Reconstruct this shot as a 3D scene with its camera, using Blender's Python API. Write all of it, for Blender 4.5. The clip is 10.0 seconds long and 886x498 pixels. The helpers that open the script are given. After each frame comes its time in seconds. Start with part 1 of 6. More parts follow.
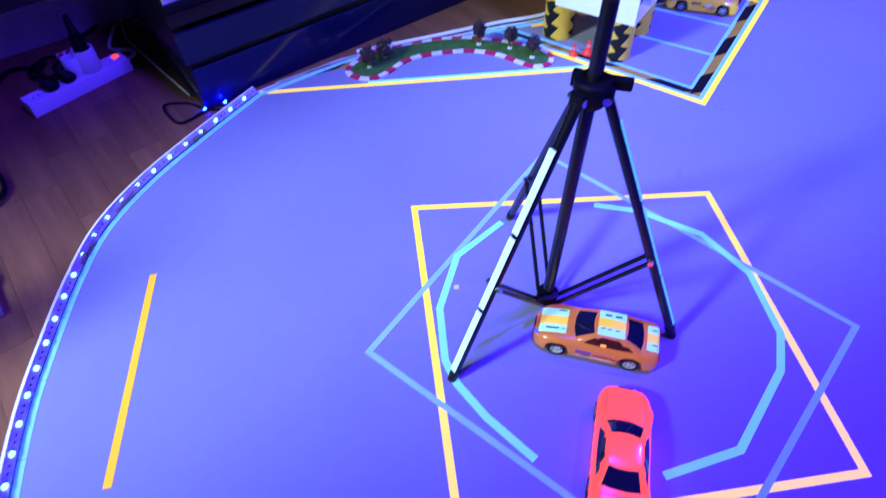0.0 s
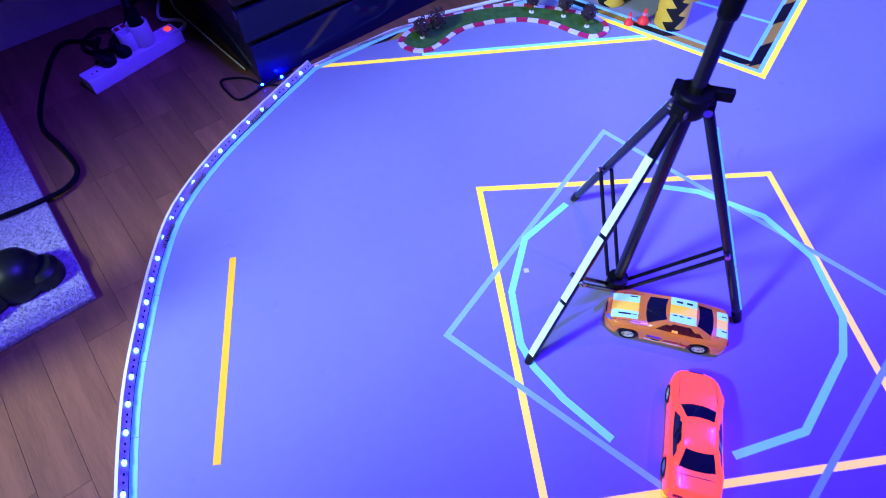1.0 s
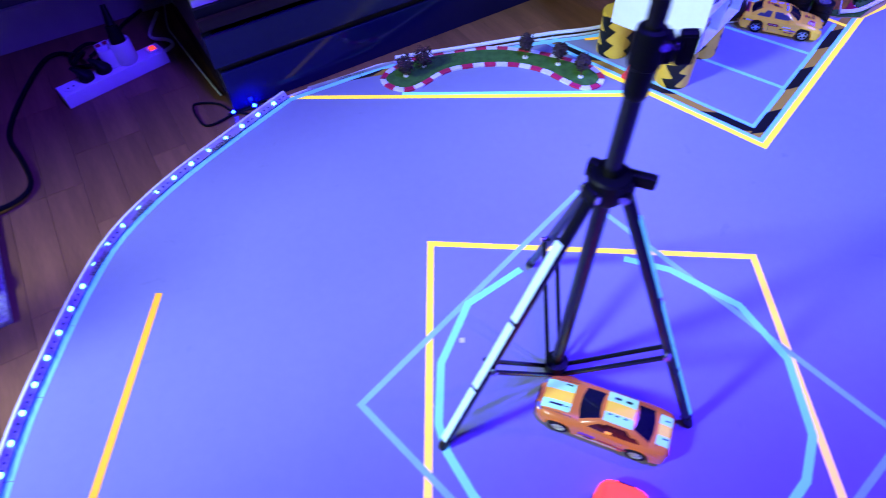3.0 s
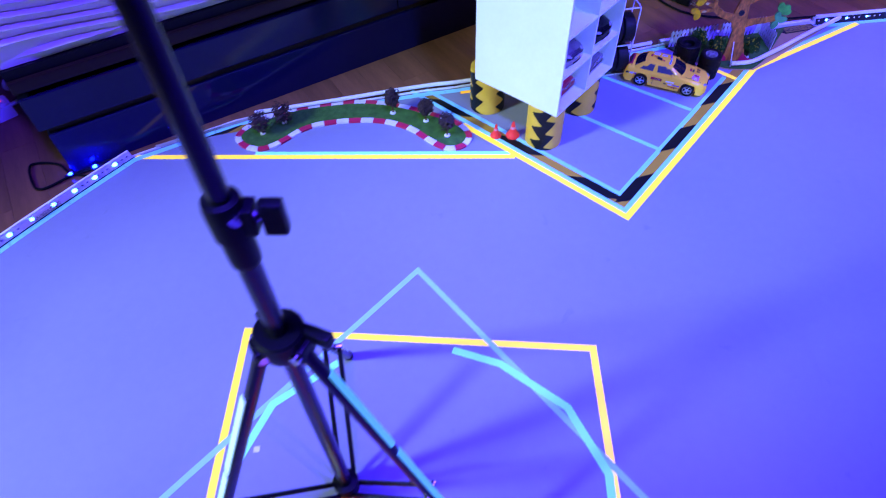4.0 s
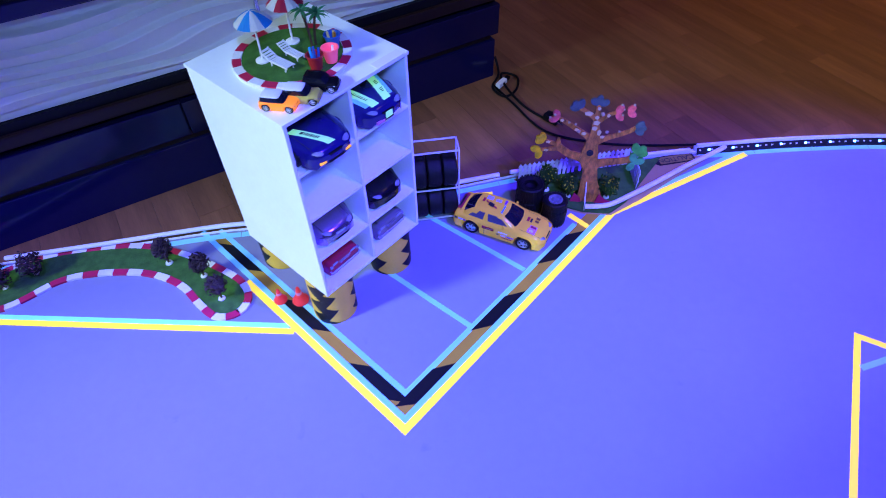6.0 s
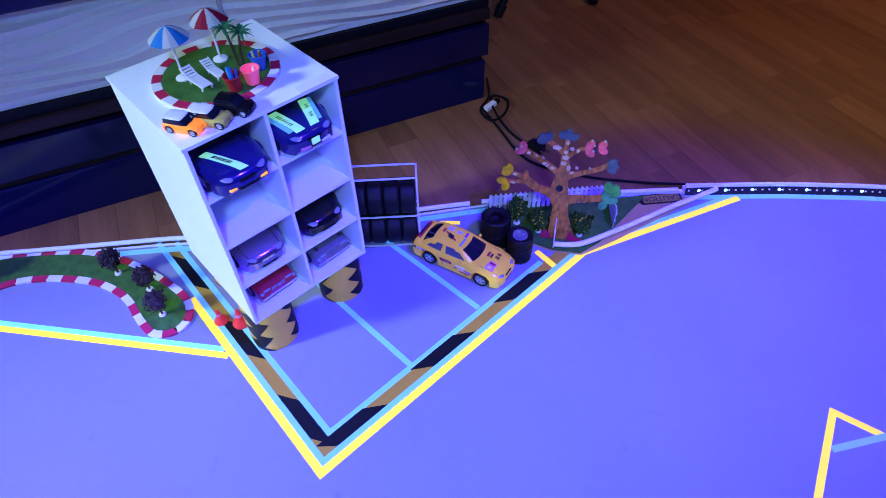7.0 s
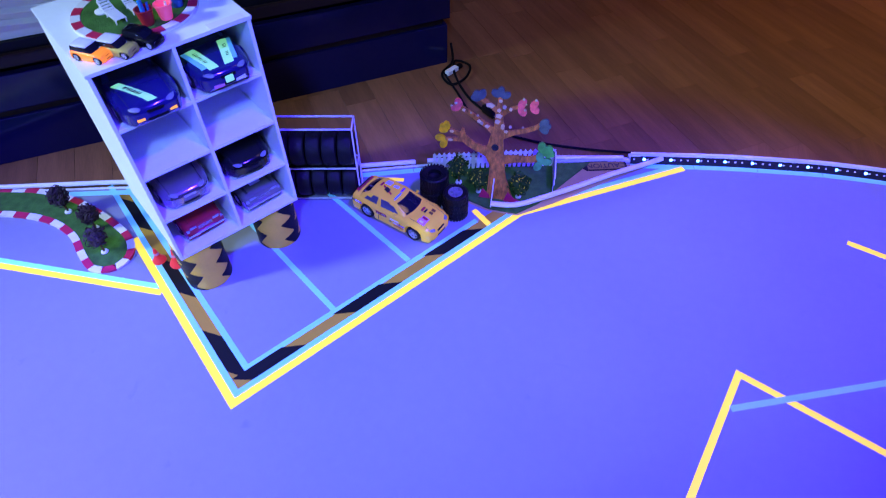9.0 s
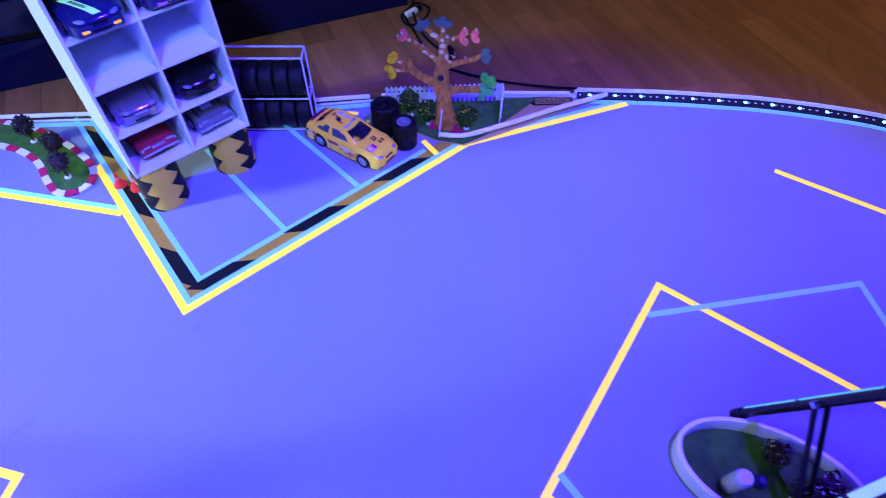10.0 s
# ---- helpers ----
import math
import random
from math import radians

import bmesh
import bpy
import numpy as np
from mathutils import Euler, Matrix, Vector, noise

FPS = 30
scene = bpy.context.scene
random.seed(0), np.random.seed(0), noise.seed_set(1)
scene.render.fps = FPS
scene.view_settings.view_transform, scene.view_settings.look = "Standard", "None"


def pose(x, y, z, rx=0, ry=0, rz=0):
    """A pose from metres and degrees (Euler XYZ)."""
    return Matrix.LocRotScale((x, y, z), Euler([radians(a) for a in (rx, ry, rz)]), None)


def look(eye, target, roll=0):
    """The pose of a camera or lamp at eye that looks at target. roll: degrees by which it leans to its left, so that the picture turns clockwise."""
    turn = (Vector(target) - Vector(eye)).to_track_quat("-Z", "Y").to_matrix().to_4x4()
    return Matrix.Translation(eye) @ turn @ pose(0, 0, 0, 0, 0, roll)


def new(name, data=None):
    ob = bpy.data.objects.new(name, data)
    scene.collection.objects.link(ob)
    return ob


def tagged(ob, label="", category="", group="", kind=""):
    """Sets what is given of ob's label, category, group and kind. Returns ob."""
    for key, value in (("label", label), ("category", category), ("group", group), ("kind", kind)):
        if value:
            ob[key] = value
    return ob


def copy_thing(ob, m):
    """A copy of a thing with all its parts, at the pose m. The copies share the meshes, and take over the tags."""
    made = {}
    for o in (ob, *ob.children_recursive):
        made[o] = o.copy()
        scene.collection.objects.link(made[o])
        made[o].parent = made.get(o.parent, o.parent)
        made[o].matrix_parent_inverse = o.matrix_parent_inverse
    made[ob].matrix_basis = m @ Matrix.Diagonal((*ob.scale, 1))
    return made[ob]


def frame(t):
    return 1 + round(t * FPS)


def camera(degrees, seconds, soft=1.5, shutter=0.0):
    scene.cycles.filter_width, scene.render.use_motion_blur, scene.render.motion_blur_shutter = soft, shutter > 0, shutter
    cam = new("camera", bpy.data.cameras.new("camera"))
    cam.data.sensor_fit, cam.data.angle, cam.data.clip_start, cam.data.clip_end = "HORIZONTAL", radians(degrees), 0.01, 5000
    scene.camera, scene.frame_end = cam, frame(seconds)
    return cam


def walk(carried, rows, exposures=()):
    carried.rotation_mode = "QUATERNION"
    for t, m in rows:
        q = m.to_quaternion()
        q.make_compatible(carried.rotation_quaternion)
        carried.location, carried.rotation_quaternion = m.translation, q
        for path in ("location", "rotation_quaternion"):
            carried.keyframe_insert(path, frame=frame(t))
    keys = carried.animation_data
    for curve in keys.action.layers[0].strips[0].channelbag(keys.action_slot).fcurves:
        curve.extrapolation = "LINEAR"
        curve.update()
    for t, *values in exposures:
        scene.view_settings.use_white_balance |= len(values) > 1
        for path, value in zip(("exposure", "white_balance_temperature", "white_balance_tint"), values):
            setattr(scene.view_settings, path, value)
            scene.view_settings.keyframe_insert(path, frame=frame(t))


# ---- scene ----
cam = camera(72.3, 10.0, 0.7, 0.35)
PATH = [
    (0, (0.036, -0.757, 0.756), (0.058, 0.556, -0.753), -2.0),
    (0.1, (0.022, -0.758, 0.76), (0.036, 0.507, -0.789), -2.1),
    (0.2, (0.012, -0.758, 0.769), (0.014, 0.449, -0.826), -2.6),
    (0.4, (-0.012, -0.749, 0.795), (-0.023, 0.387, -0.851), -3.2),
    (0.5, (-0.027, -0.749, 0.802), (-0.04, 0.389, -0.842), -3.3),
    (1, (-0.061, -0.718, 0.827), (-0.077, 0.443, -0.801), -3.5),
    (1.5, (-0.106, -0.688, 0.81), (-0.134, 0.515, -0.788), -3.4),
    (2, (-0.144, -0.689, 0.804), (-0.259, 0.52, -0.785), -4.1),
    (2.5, (-0.063, -0.669, 0.795), (-0.233, 0.556, -0.776), -4.1),
    (3, (0.1, -0.624, 0.789), (-0.055, 0.6, -0.785), -3.2),
    (3.2, (0.178, -0.612, 0.804), (0.025, 0.604, -0.777), -3.1),
    (4.3, (0.406, -0.38, 0.787), (0.272, 0.873, -0.766), -2.3),
    (4.5, (0.448, -0.335, 0.787), (0.316, 0.916, -0.768), -2.2),
    (5, (0.582, -0.261, 0.788), (0.444, 1.024, -0.739), -2.7),
    (5.5, (0.643, -0.186, 0.791), (0.507, 1.108, -0.728), -2.3),
    (5.7, (0.666, -0.142, 0.791), (0.526, 1.161, -0.721), -2.0),
    (6.8, (0.793, -0.018, 0.771), (0.55, 1.288, -0.724), -1.0),
    (7, (0.824, -0.007, 0.772), (0.545, 1.303, -0.713), -1.4),
    (7.5, (0.877, 0.037, 0.769), (0.556, 1.334, -0.719), -0.6),
    (8, (0.947, 0.064, 0.765), (0.614, 1.355, -0.726), -0.2),
    (8.5, (0.999, 0.039, 0.771), (0.672, 1.309, -0.739), -0.2),
    (9, (0.968, -0.029, 0.753), (0.642, 1.234, -0.764), -0.5),
    (9.5, (0.98, -0.083, 0.738), (0.666, 1.148, -0.806), -0.5),
    (10, (1.073, -0.104, 0.742), (0.774, 1.097, -0.829), 0.0),
]
walk(cam, [(t, look(eye, target, roll)) for t, eye, target, roll in PATH])

# ---- light ----
world = bpy.data.worlds.new("room_dark")
scene.world = world
world.use_nodes = True
world.node_tree.nodes["Background"].inputs[0].default_value = (0.17, 0.17, 0.45, 1)
world.node_tree.nodes["Background"].inputs[1].default_value = 0.030
scene.view_settings.exposure = 0.0


def area_lamp(name, eye, target, size, watts, colour):
    data = bpy.data.lights.new(name, "AREA")
    data.shape, data.size, data.energy, data.color = "DISK", size, watts, colour
    ob = new(name, data)
    ob.matrix_world = look(eye, target)
    return ob


def spot_lamp(name, eye, target, watts, colour, cone, blend, soft, narrow=1.0):
    data = bpy.data.lights.new(name, "SPOT")
    data.energy, data.color, data.shadow_soft_size = watts, colour, soft
    data.spot_size, data.spot_blend = radians(cone), blend
    ob = new(name, data)
    ob.matrix_world = look(eye, target) @ Matrix.Diagonal((narrow, 1.0, 1.0, 1.0))
    return ob


# a cool white spot from behind the start of the walk, a blue flood on top of each stand, a dim cool flood and an added
# warm fill
spot_lamp("white_spot_lamp", (-2.3, -1.42, 2.1), (-0.02, 0.02, 0.0), 615, (0.73, 1.0, 0.98), 43, 0.8, 0.26, 0.42)
spot_lamp("blue_flood_lamp", (0.253, -0.287, 1.70), (-0.14, -0.40, 0.0), 350, (0.054, 0.018, 1.0), 75, 0.6, 0.09)
spot_lamp("blue_flood_lamp", (1.493, 0.138, 1.72), (1.25, -0.04, 0.0), 480, (0.047, 0.014, 1.0), 72, 0.32, 0.05)
spot_lamp("cool_flood_lamp", (1.2, -1.05, 1.9), (0.68, 0.44, 0.18), 225, (0.185, 0.325, 1.0), 42, 1.0, 0.12)
# unseen warm fill, added to lift the floor past the track
ceiling_lamp = area_lamp("ceiling_lamp", (1.9, 1.0, 2.25), (1.75, 1.55, 0.0), 0.6, 3.6, (1.0, 0.58, 0.36))
ceiling_lamp.data.spread = radians(78)

# ---- materials ----


def material(name, colour, rough=0.5, metal=0.0, vary=0.12, scale=30.0, bump=0.0, coat=0.0, glow=0.0, glow_colour=None, spread=0.0, fine=0.0, spec=0.28, stretch=None):
    """A surface with stains at one scale and grain at a finer one; spread varies it from piece to piece, glow is the light it gives off."""
    m = bpy.data.materials.new(name)
    m.use_nodes = True
    nodes, links = m.node_tree.nodes, m.node_tree.links
    b = nodes["Principled BSDF"]
    b.inputs["Roughness"].default_value, b.inputs["Metallic"].default_value = rough, metal
    b.inputs["Coat Weight"].default_value, b.inputs["Coat Roughness"].default_value = coat, 0.08
    b.inputs["Specular IOR Level"].default_value = spec
    at = nodes.new("ShaderNodeTexCoord")
    big, small = nodes.new("ShaderNodeTexNoise"), nodes.new("ShaderNodeTexNoise")
    big.inputs["Scale"].default_value, big.inputs["Detail"].default_value = scale, 5
    small.inputs["Scale"].default_value, small.inputs["Detail"].default_value = scale * 14, 3
    add = nodes.new("ShaderNodeMath")
    add.operation = "MULTIPLY_ADD"
    add.inputs[1].default_value = 0.45 + fine
    where = at.outputs["Object"]
    if stretch:
        mapping = nodes.new("ShaderNodeMapping")
        mapping.inputs["Scale"].default_value = stretch
        links.new(where, mapping.inputs["Vector"])
        where = mapping.outputs[0]
    for n in (big, small):
        links.new(where, n.inputs["Vector"])
    links.new(small.outputs["Fac"], add.inputs[0])
    links.new(big.outputs["Fac"], add.inputs[2])
    ramp = nodes.new("ShaderNodeMapRange")
    ramp.inputs[1].default_value, ramp.inputs[2].default_value = 0.45, 1.05
    ramp.inputs[3].default_value, ramp.inputs[4].default_value = 1 - vary, 1 + vary
    links.new(add.outputs[0], ramp.inputs[0])
    value = ramp.outputs[0]
    if spread:
        info, mul = nodes.new("ShaderNodeObjectInfo"), nodes.new("ShaderNodeMath")
        rng = nodes.new("ShaderNodeMapRange")
        rng.inputs[3].default_value, rng.inputs[4].default_value = 1 - spread, 1 + spread
        geo, both, wrap = nodes.new("ShaderNodeNewGeometry"), nodes.new("ShaderNodeMath"), nodes.new("ShaderNodeMath")
        both.operation, wrap.operation = "ADD", "FRACT"
        links.new(info.outputs["Random"], both.inputs[0])
        links.new(geo.outputs["Random Per Island"], both.inputs[1])
        links.new(both.outputs[0], wrap.inputs[0])
        links.new(wrap.outputs[0], rng.inputs[0])
        mul.operation = "MULTIPLY"
        links.new(value, mul.inputs[0])
        links.new(rng.outputs[0], mul.inputs[1])
        value = mul.outputs[0]
    tint = nodes.new("ShaderNodeVectorMath")
    tint.operation = "SCALE"
    tint.inputs[0].default_value = colour
    links.new(value, tint.inputs["Scale"])
    links.new(tint.outputs[0], b.inputs["Base Color"])
    if bump:
        bp = nodes.new("ShaderNodeBump")
        bp.inputs["Strength"].default_value, bp.inputs["Distance"].default_value = bump, 0.002
        links.new(small.outputs["Fac"], bp.inputs["Height"])
        links.new(bp.outputs[0], b.inputs["Normal"])
    if glow:
        b.inputs["Emission Color"].default_value = (*(glow_colour or colour), 1)
        b.inputs["Emission Strength"].default_value = glow
    return m


MAT_GREY = material("grey_vinyl_mat", (0.245, 0.255, 0.33), 0.5, vary=0.06, scale=4, bump=0.03, spec=0.3)
nt = MAT_GREY.node_tree
tint = next(n for n in nt.nodes if n.type == "VECT_MATH")
spots, cut, dim = nt.nodes.new("ShaderNodeTexNoise"), nt.nodes.new("ShaderNodeMapRange"), nt.nodes.new("ShaderNodeVectorMath")
spots.inputs["Scale"].default_value, spots.inputs["Detail"].default_value, spots.inputs["Distortion"].default_value = 26, 6, 0.6
cut.inputs[1].default_value, cut.inputs[2].default_value, cut.inputs[3].default_value, cut.inputs[4].default_value = 0.68, 0.79, 1.0, 0.85
dim.operation = "SCALE"
nt.links.new(next(n for n in nt.nodes if n.type == "TEX_COORD").outputs["Object"], spots.inputs["Vector"])
nt.links.new(spots.outputs["Fac"], cut.inputs[0])
nt.links.new(tint.outputs[0], dim.inputs[0])
nt.links.new(cut.outputs[0], dim.inputs["Scale"])
nt.links.new(dim.outputs[0], nt.nodes["Principled BSDF"].inputs["Base Color"])
YELLOW_TAPE = material("fluorescent_yellow_tape", (0.85, 0.60, 0.020), 0.5, vary=0.06, scale=20, glow=0.86, glow_colour=(1.0, 0.70, 0.10))
ORANGE_TAPE = material("fluorescent_orange_tape", (0.85, 0.4, 0.012), 0.5, vary=0.06, scale=20, glow=0.75, glow_colour=(1.0, 0.47, 0.05))
# emission in the three green tapes stands in for fluorescence under blue light
CYAN_TAPE = material("pale_green_tape", (0.3, 0.75, 0.52), 0.5, vary=0.06, scale=20, glow=0.42, glow_colour=(0.12, 0.85, 0.8))
CYAN_DIM = material("worn_green_tape", (0.33, 0.55, 0.70), 0.5, vary=0.08, scale=20, glow=0.15, glow_colour=(0.1, 0.85, 0.9))
CYAN_WALL = material("edge_green_tape", (0.26, 0.60, 0.8), 0.5, vary=0.06, scale=20, glow=0.22, glow_colour=(0.10, 0.62, 0.95))
HAZ_TAN = material("tan_tape", (0.46, 0.27, 0.03), 0.5, vary=0.1)
HAZ_BLACK = material("black_tape", (0.008, 0.008, 0.009), 0.45, spec=0.25)
WHITE_FOAM = material("white_foam_board", (0.86, 0.87, 0.9), 0.6, vary=0.04, scale=10, bump=0.05)
WHITE_BOARD = material("white_coated_board", (0.86, 0.91, 0.94), 0.45, vary=0.04, scale=10, bump=0.04)
WHITE_PLASTIC = material("white_plastic", (0.8, 0.8, 0.82), 0.4, vary=0.04)
BLACK_METAL = material("black_painted_metal", (0.009, 0.009, 0.012), 0.25, vary=0.2, spec=0.45)
BLACK_GLOSS = material("black_gloss_panel", (0.007, 0.007, 0.034), 0.16, vary=0.15, scale=5, spec=0.30)
PLINTH_GLOSS = material("black_gloss_plinth", (0.008, 0.008, 0.050), 0.08, vary=0.15, scale=5, spec=0.22)
BLACK_PLASTIC = material("black_plastic", (0.004, 0.004, 0.006), 0.45, vary=0.2, spec=0.15)
BROWN_TRIM = material("dark_brown_trim", (0.022, 0.011, 0.009), 0.3, vary=0.15, scale=8, spec=0.15)
# white panels with an offset against the blue light put into their colour
WAVE_WHITE = material("low_blue_wave_panel", (0.80, 0.77, 0.62), 0.6, vary=0.05, scale=8, spec=0.1)
STEEL = material("chrome", (0.7, 0.7, 0.72), 0.2, metal=1.0, vary=0.05)
WALL_PAPER = material("wallpaper", (0.16, 0.155, 0.15), 0.8, vary=0.06, scale=8, bump=0.2)
SKIRTING = material("white_skirting", (0.50, 0.48, 0.42), 0.45, vary=0.05)
CEILING_WHITE = material("ceiling_paper", (0.7, 0.7, 0.68), 0.85, vary=0.04, scale=6)
WOOD = material("oak_board", (0.220, 0.095, 0.044), 0.42, vary=0.34, scale=38, bump=0.10, spread=0.2, stretch=(1.0, 0.07, 1.0))
WOOD_GAP = material("floor_joint", (0.10, 0.045, 0.016), 0.6)
RUG_GREY = material("grey_rug_pile", (0.42, 0.41, 0.40), 0.95, vary=0.55, scale=190, bump=0.6)
GRASS = material("green_flock", (0.055, 0.165, 0.026), 0.95, vary=0.4, scale=70, bump=0.8)
KERB_RED = material("red_paint", (0.52, 0.02, 0.075), 0.5)
KERB_WHITE = material("white_paint", (0.78, 0.78, 0.8), 0.5)
# a little emission in the card brightens the cans below the garage
PILLAR_YELLOW = material("yellow_card_with_glow", (0.68, 0.45, 0.05), 0.4, vary=0.12, glow=0.06, glow_colour=(1.0, 0.62, 0.12))
GLASS_DARK = material("tinted_window", (0.01, 0.011, 0.02), 0.08, vary=0.1, coat=0.6)
TYRE = material("black_rubber", (0.007, 0.007, 0.008), 0.42, vary=0.3, scale=200, bump=0.3, spec=0.22)
LED_GLOW = material("blue_led", (0.3, 0.5, 1.0), 0.3, glow=34, glow_colour=(0.03, 0.12, 1.0))
# very strong emission, for the added pair of leds by the console
LED_BRIGHT = material("deep_blue_led", (0.1, 0.2, 1.0), 0.3, glow=600, glow_colour=(0.0008, 0.004, 1.0))
LED_STRIP = material("led_strip_backing", (0.60, 0.62, 0.66), 0.5, vary=0.45, scale=90)
LED_STRIP_DARK = material("black_led_strip_backing", (0.012, 0.012, 0.014), 0.5, vary=0.7, scale=90)

# ---- tools ----
ROOM = 36.0


def link(name, bm, mats, smooth=False, sharp=35):
    mesh = bpy.data.meshes.new(name)
    bmesh.ops.recalc_face_normals(bm, faces=bm.faces)
    if smooth:
        for f in bm.faces:
            f.smooth = True
        for e in bm.edges:
            e.smooth = len(e.link_faces) < 2 or e.calc_face_angle(0) < radians(sharp)
    bm.to_mesh(mesh)
    bm.free()
    for m in mats if isinstance(mats, (list, tuple)) else (mats,):
        mesh.materials.append(m)
    return new(name, mesh)


def part(name, bm, mat, parent=None, label="", smooth=False, sharp=35):
    ob = link(name, bm, mat, smooth, sharp)
    ob.parent = parent
    if label:
        tagged(ob, label)
    return ob


def thing(name, m, label, category, group="", kind=""):
    ob = new(name)
    ob.empty_display_size = 0.02
    ob.matrix_world = m
    return tagged(ob, label, category, group, kind)


def box(bm, x0, y0, z0, x1, y1, z1, m=None, bevel=0.0):
    made = bmesh.ops.create_cube(bm, size=1.0)["verts"]
    for v in made:
        v.co = Vector((x0 + (v.co.x + 0.5) * (x1 - x0), y0 + (v.co.y + 0.5) * (y1 - y0), z0 + (v.co.z + 0.5) * (z1 - z0)))
    if bevel:
        edges = list({e for v in made for e in v.link_edges})
        made = [v for v in bmesh.ops.bevel(bm, geom=edges, offset=bevel, segments=2, affect="EDGES", profile=0.7)["verts"]]
        made = list({v for v in made})
    if m is not None:
        bmesh.ops.transform(bm, matrix=m, verts=made)
    return made


def boxed(*a, **k):
    bm = bmesh.new()
    box(bm, *a, **k)
    return bm


def rod(bm, a, b, r0, r1=None, n=12):
    """A round bar from a to b."""
    a, b = Vector(a), Vector(b)
    turn = (b - a).to_track_quat("Z", "Y").to_matrix().to_4x4()
    m = Matrix.Translation((a + b) / 2) @ turn
    bmesh.ops.create_cone(bm, cap_ends=True, segments=n, radius1=r0, radius2=r0 if r1 is None else r1, depth=(b - a).length, matrix=m)
    return bm


def rodded(a, b, r0, r1=None, n=12):
    return rod(bmesh.new(), a, b, r0, r1, n)


def lathe(bm, profile, n=24, m=None):
    """Turns a profile of (radius, height) round the z axis."""
    rings = []
    for r, z in profile:
        rings.append([bm.verts.new((r * math.cos(2 * math.pi * i / n), r * math.sin(2 * math.pi * i / n), z)) for i in range(n)] if r > 1e-6 else [bm.verts.new((0, 0, z))])
    for a, b in zip(rings, rings[1:]):
        for i in range(n):
            j = (i + 1) % n
            if len(a) == 1:
                bm.faces.new((a[0], b[i], b[j]))
            elif len(b) == 1:
                bm.faces.new((a[i], a[j], b[0]))
            else:
                bm.faces.new((a[i], a[j], b[j], b[i]))
    if m is not None:
        bmesh.ops.transform(bm, matrix=m, verts=[v for ring in rings for v in ring])
    return bm


def prism(bm, pts, z0, z1):
    """A plate with the outline pts between two heights."""
    low, high = [bm.verts.new((*p[:2], z0)) for p in pts], [bm.verts.new((*p[:2], z1)) for p in pts]
    bm.faces.new(list(reversed(low)))
    bm.faces.new(high)
    for i in range(len(pts)):
        j = (i + 1) % len(pts)
        bm.faces.new((low[i], low[j], high[j], high[i]))
    return bm


def offset(pts, d, closed=False):
    """The polyline pts moved to its left by d, with mitred corners."""
    out, n = [], len(pts)
    for i, p in enumerate(pts):
        p = Vector(p[:2])
        before = Vector(pts[i - 1][:2]) if i or closed else None
        after = Vector(pts[(i + 1) % n][:2]) if i < n - 1 or closed else None
        da = (p - before).normalized() if before is not None else (after - p).normalized()
        db = (after - p).normalized() if after is not None else da
        na, nb = Vector((-da.y, da.x)), Vector((-db.y, db.x))
        mid = (na + nb).normalized()
        out.append(p + mid * d / max(0.35, mid.dot(na)))
    return out


def band(bm, pts, d0, d1, z0, z1, closed=False):
    """A solid band along pts, from d0 to d1 to the left of the line."""
    a, b = offset(pts, d0, closed), offset(pts, d1, closed)
    ring = [[bm.verts.new((*q, z)) for q, z in ((p, z0), (o, z0), (o, z1), (p, z1))] for p, o in zip(a, b)]
    n = len(ring)
    for i in range(n if closed else n - 1):
        r, s = ring[i], ring[(i + 1) % n]
        for k in range(4):
            bm.faces.new((r[k], r[(k + 1) % 4], s[(k + 1) % 4], s[k]))
    if not closed:
        bm.faces.new(ring[0])
        bm.faces.new(list(reversed(ring[-1])))
    return bm


def smooth_line(pts, step=4, closed=False):
    """A rounded line through pts."""
    n, out = len(pts), []
    for i in range(n if closed else n - 1):
        p = [Vector(pts[(i + k) % n if closed else min(max(i + k, 0), n - 1)]) for k in (-1, 0, 1, 2)]
        for s in range(step):
            t = s / step
            out.append(0.5 * (2 * p[1] + (p[2] - p[0]) * t + (2 * p[0] - 5 * p[1] + 4 * p[2] - p[3]) * t * t + (3 * p[1] - p[0] - 3 * p[2] + p[3]) * t ** 3))
    if not closed:
        out.append(Vector(pts[-1]))
    return out


def tube(bm, pts, r, n=8, step=5):
    """A round cord through pts."""
    line = smooth_line([Vector(p) for p in pts], step)
    rings = []
    for i, p in enumerate(line):
        d = (line[min(i + 1, len(line) - 1)] - line[max(i - 1, 0)]).normalized()
        side = d.cross(Vector((0, 0, 1)))
        side = side.normalized() if side.length > 1e-3 else Vector((1, 0, 0))
        up = side.cross(d)
        rings.append([bm.verts.new(p + r * (math.cos(a) * side + math.sin(a) * up)) for a in (2 * math.pi * k / n for k in range(n))])
    for a, b in zip(rings, rings[1:]):
        for k in range(n):
            bm.faces.new((a[k], a[(k + 1) % n], b[(k + 1) % n], b[k]))
    bm.faces.new(list(reversed(rings[0])))
    bm.faces.new(rings[-1])
    return bm


def setting(name, bm, mat, label, category, smooth=False):
    return tagged(part(name, bm, mat, None, "", smooth), label, category, "", "structure")


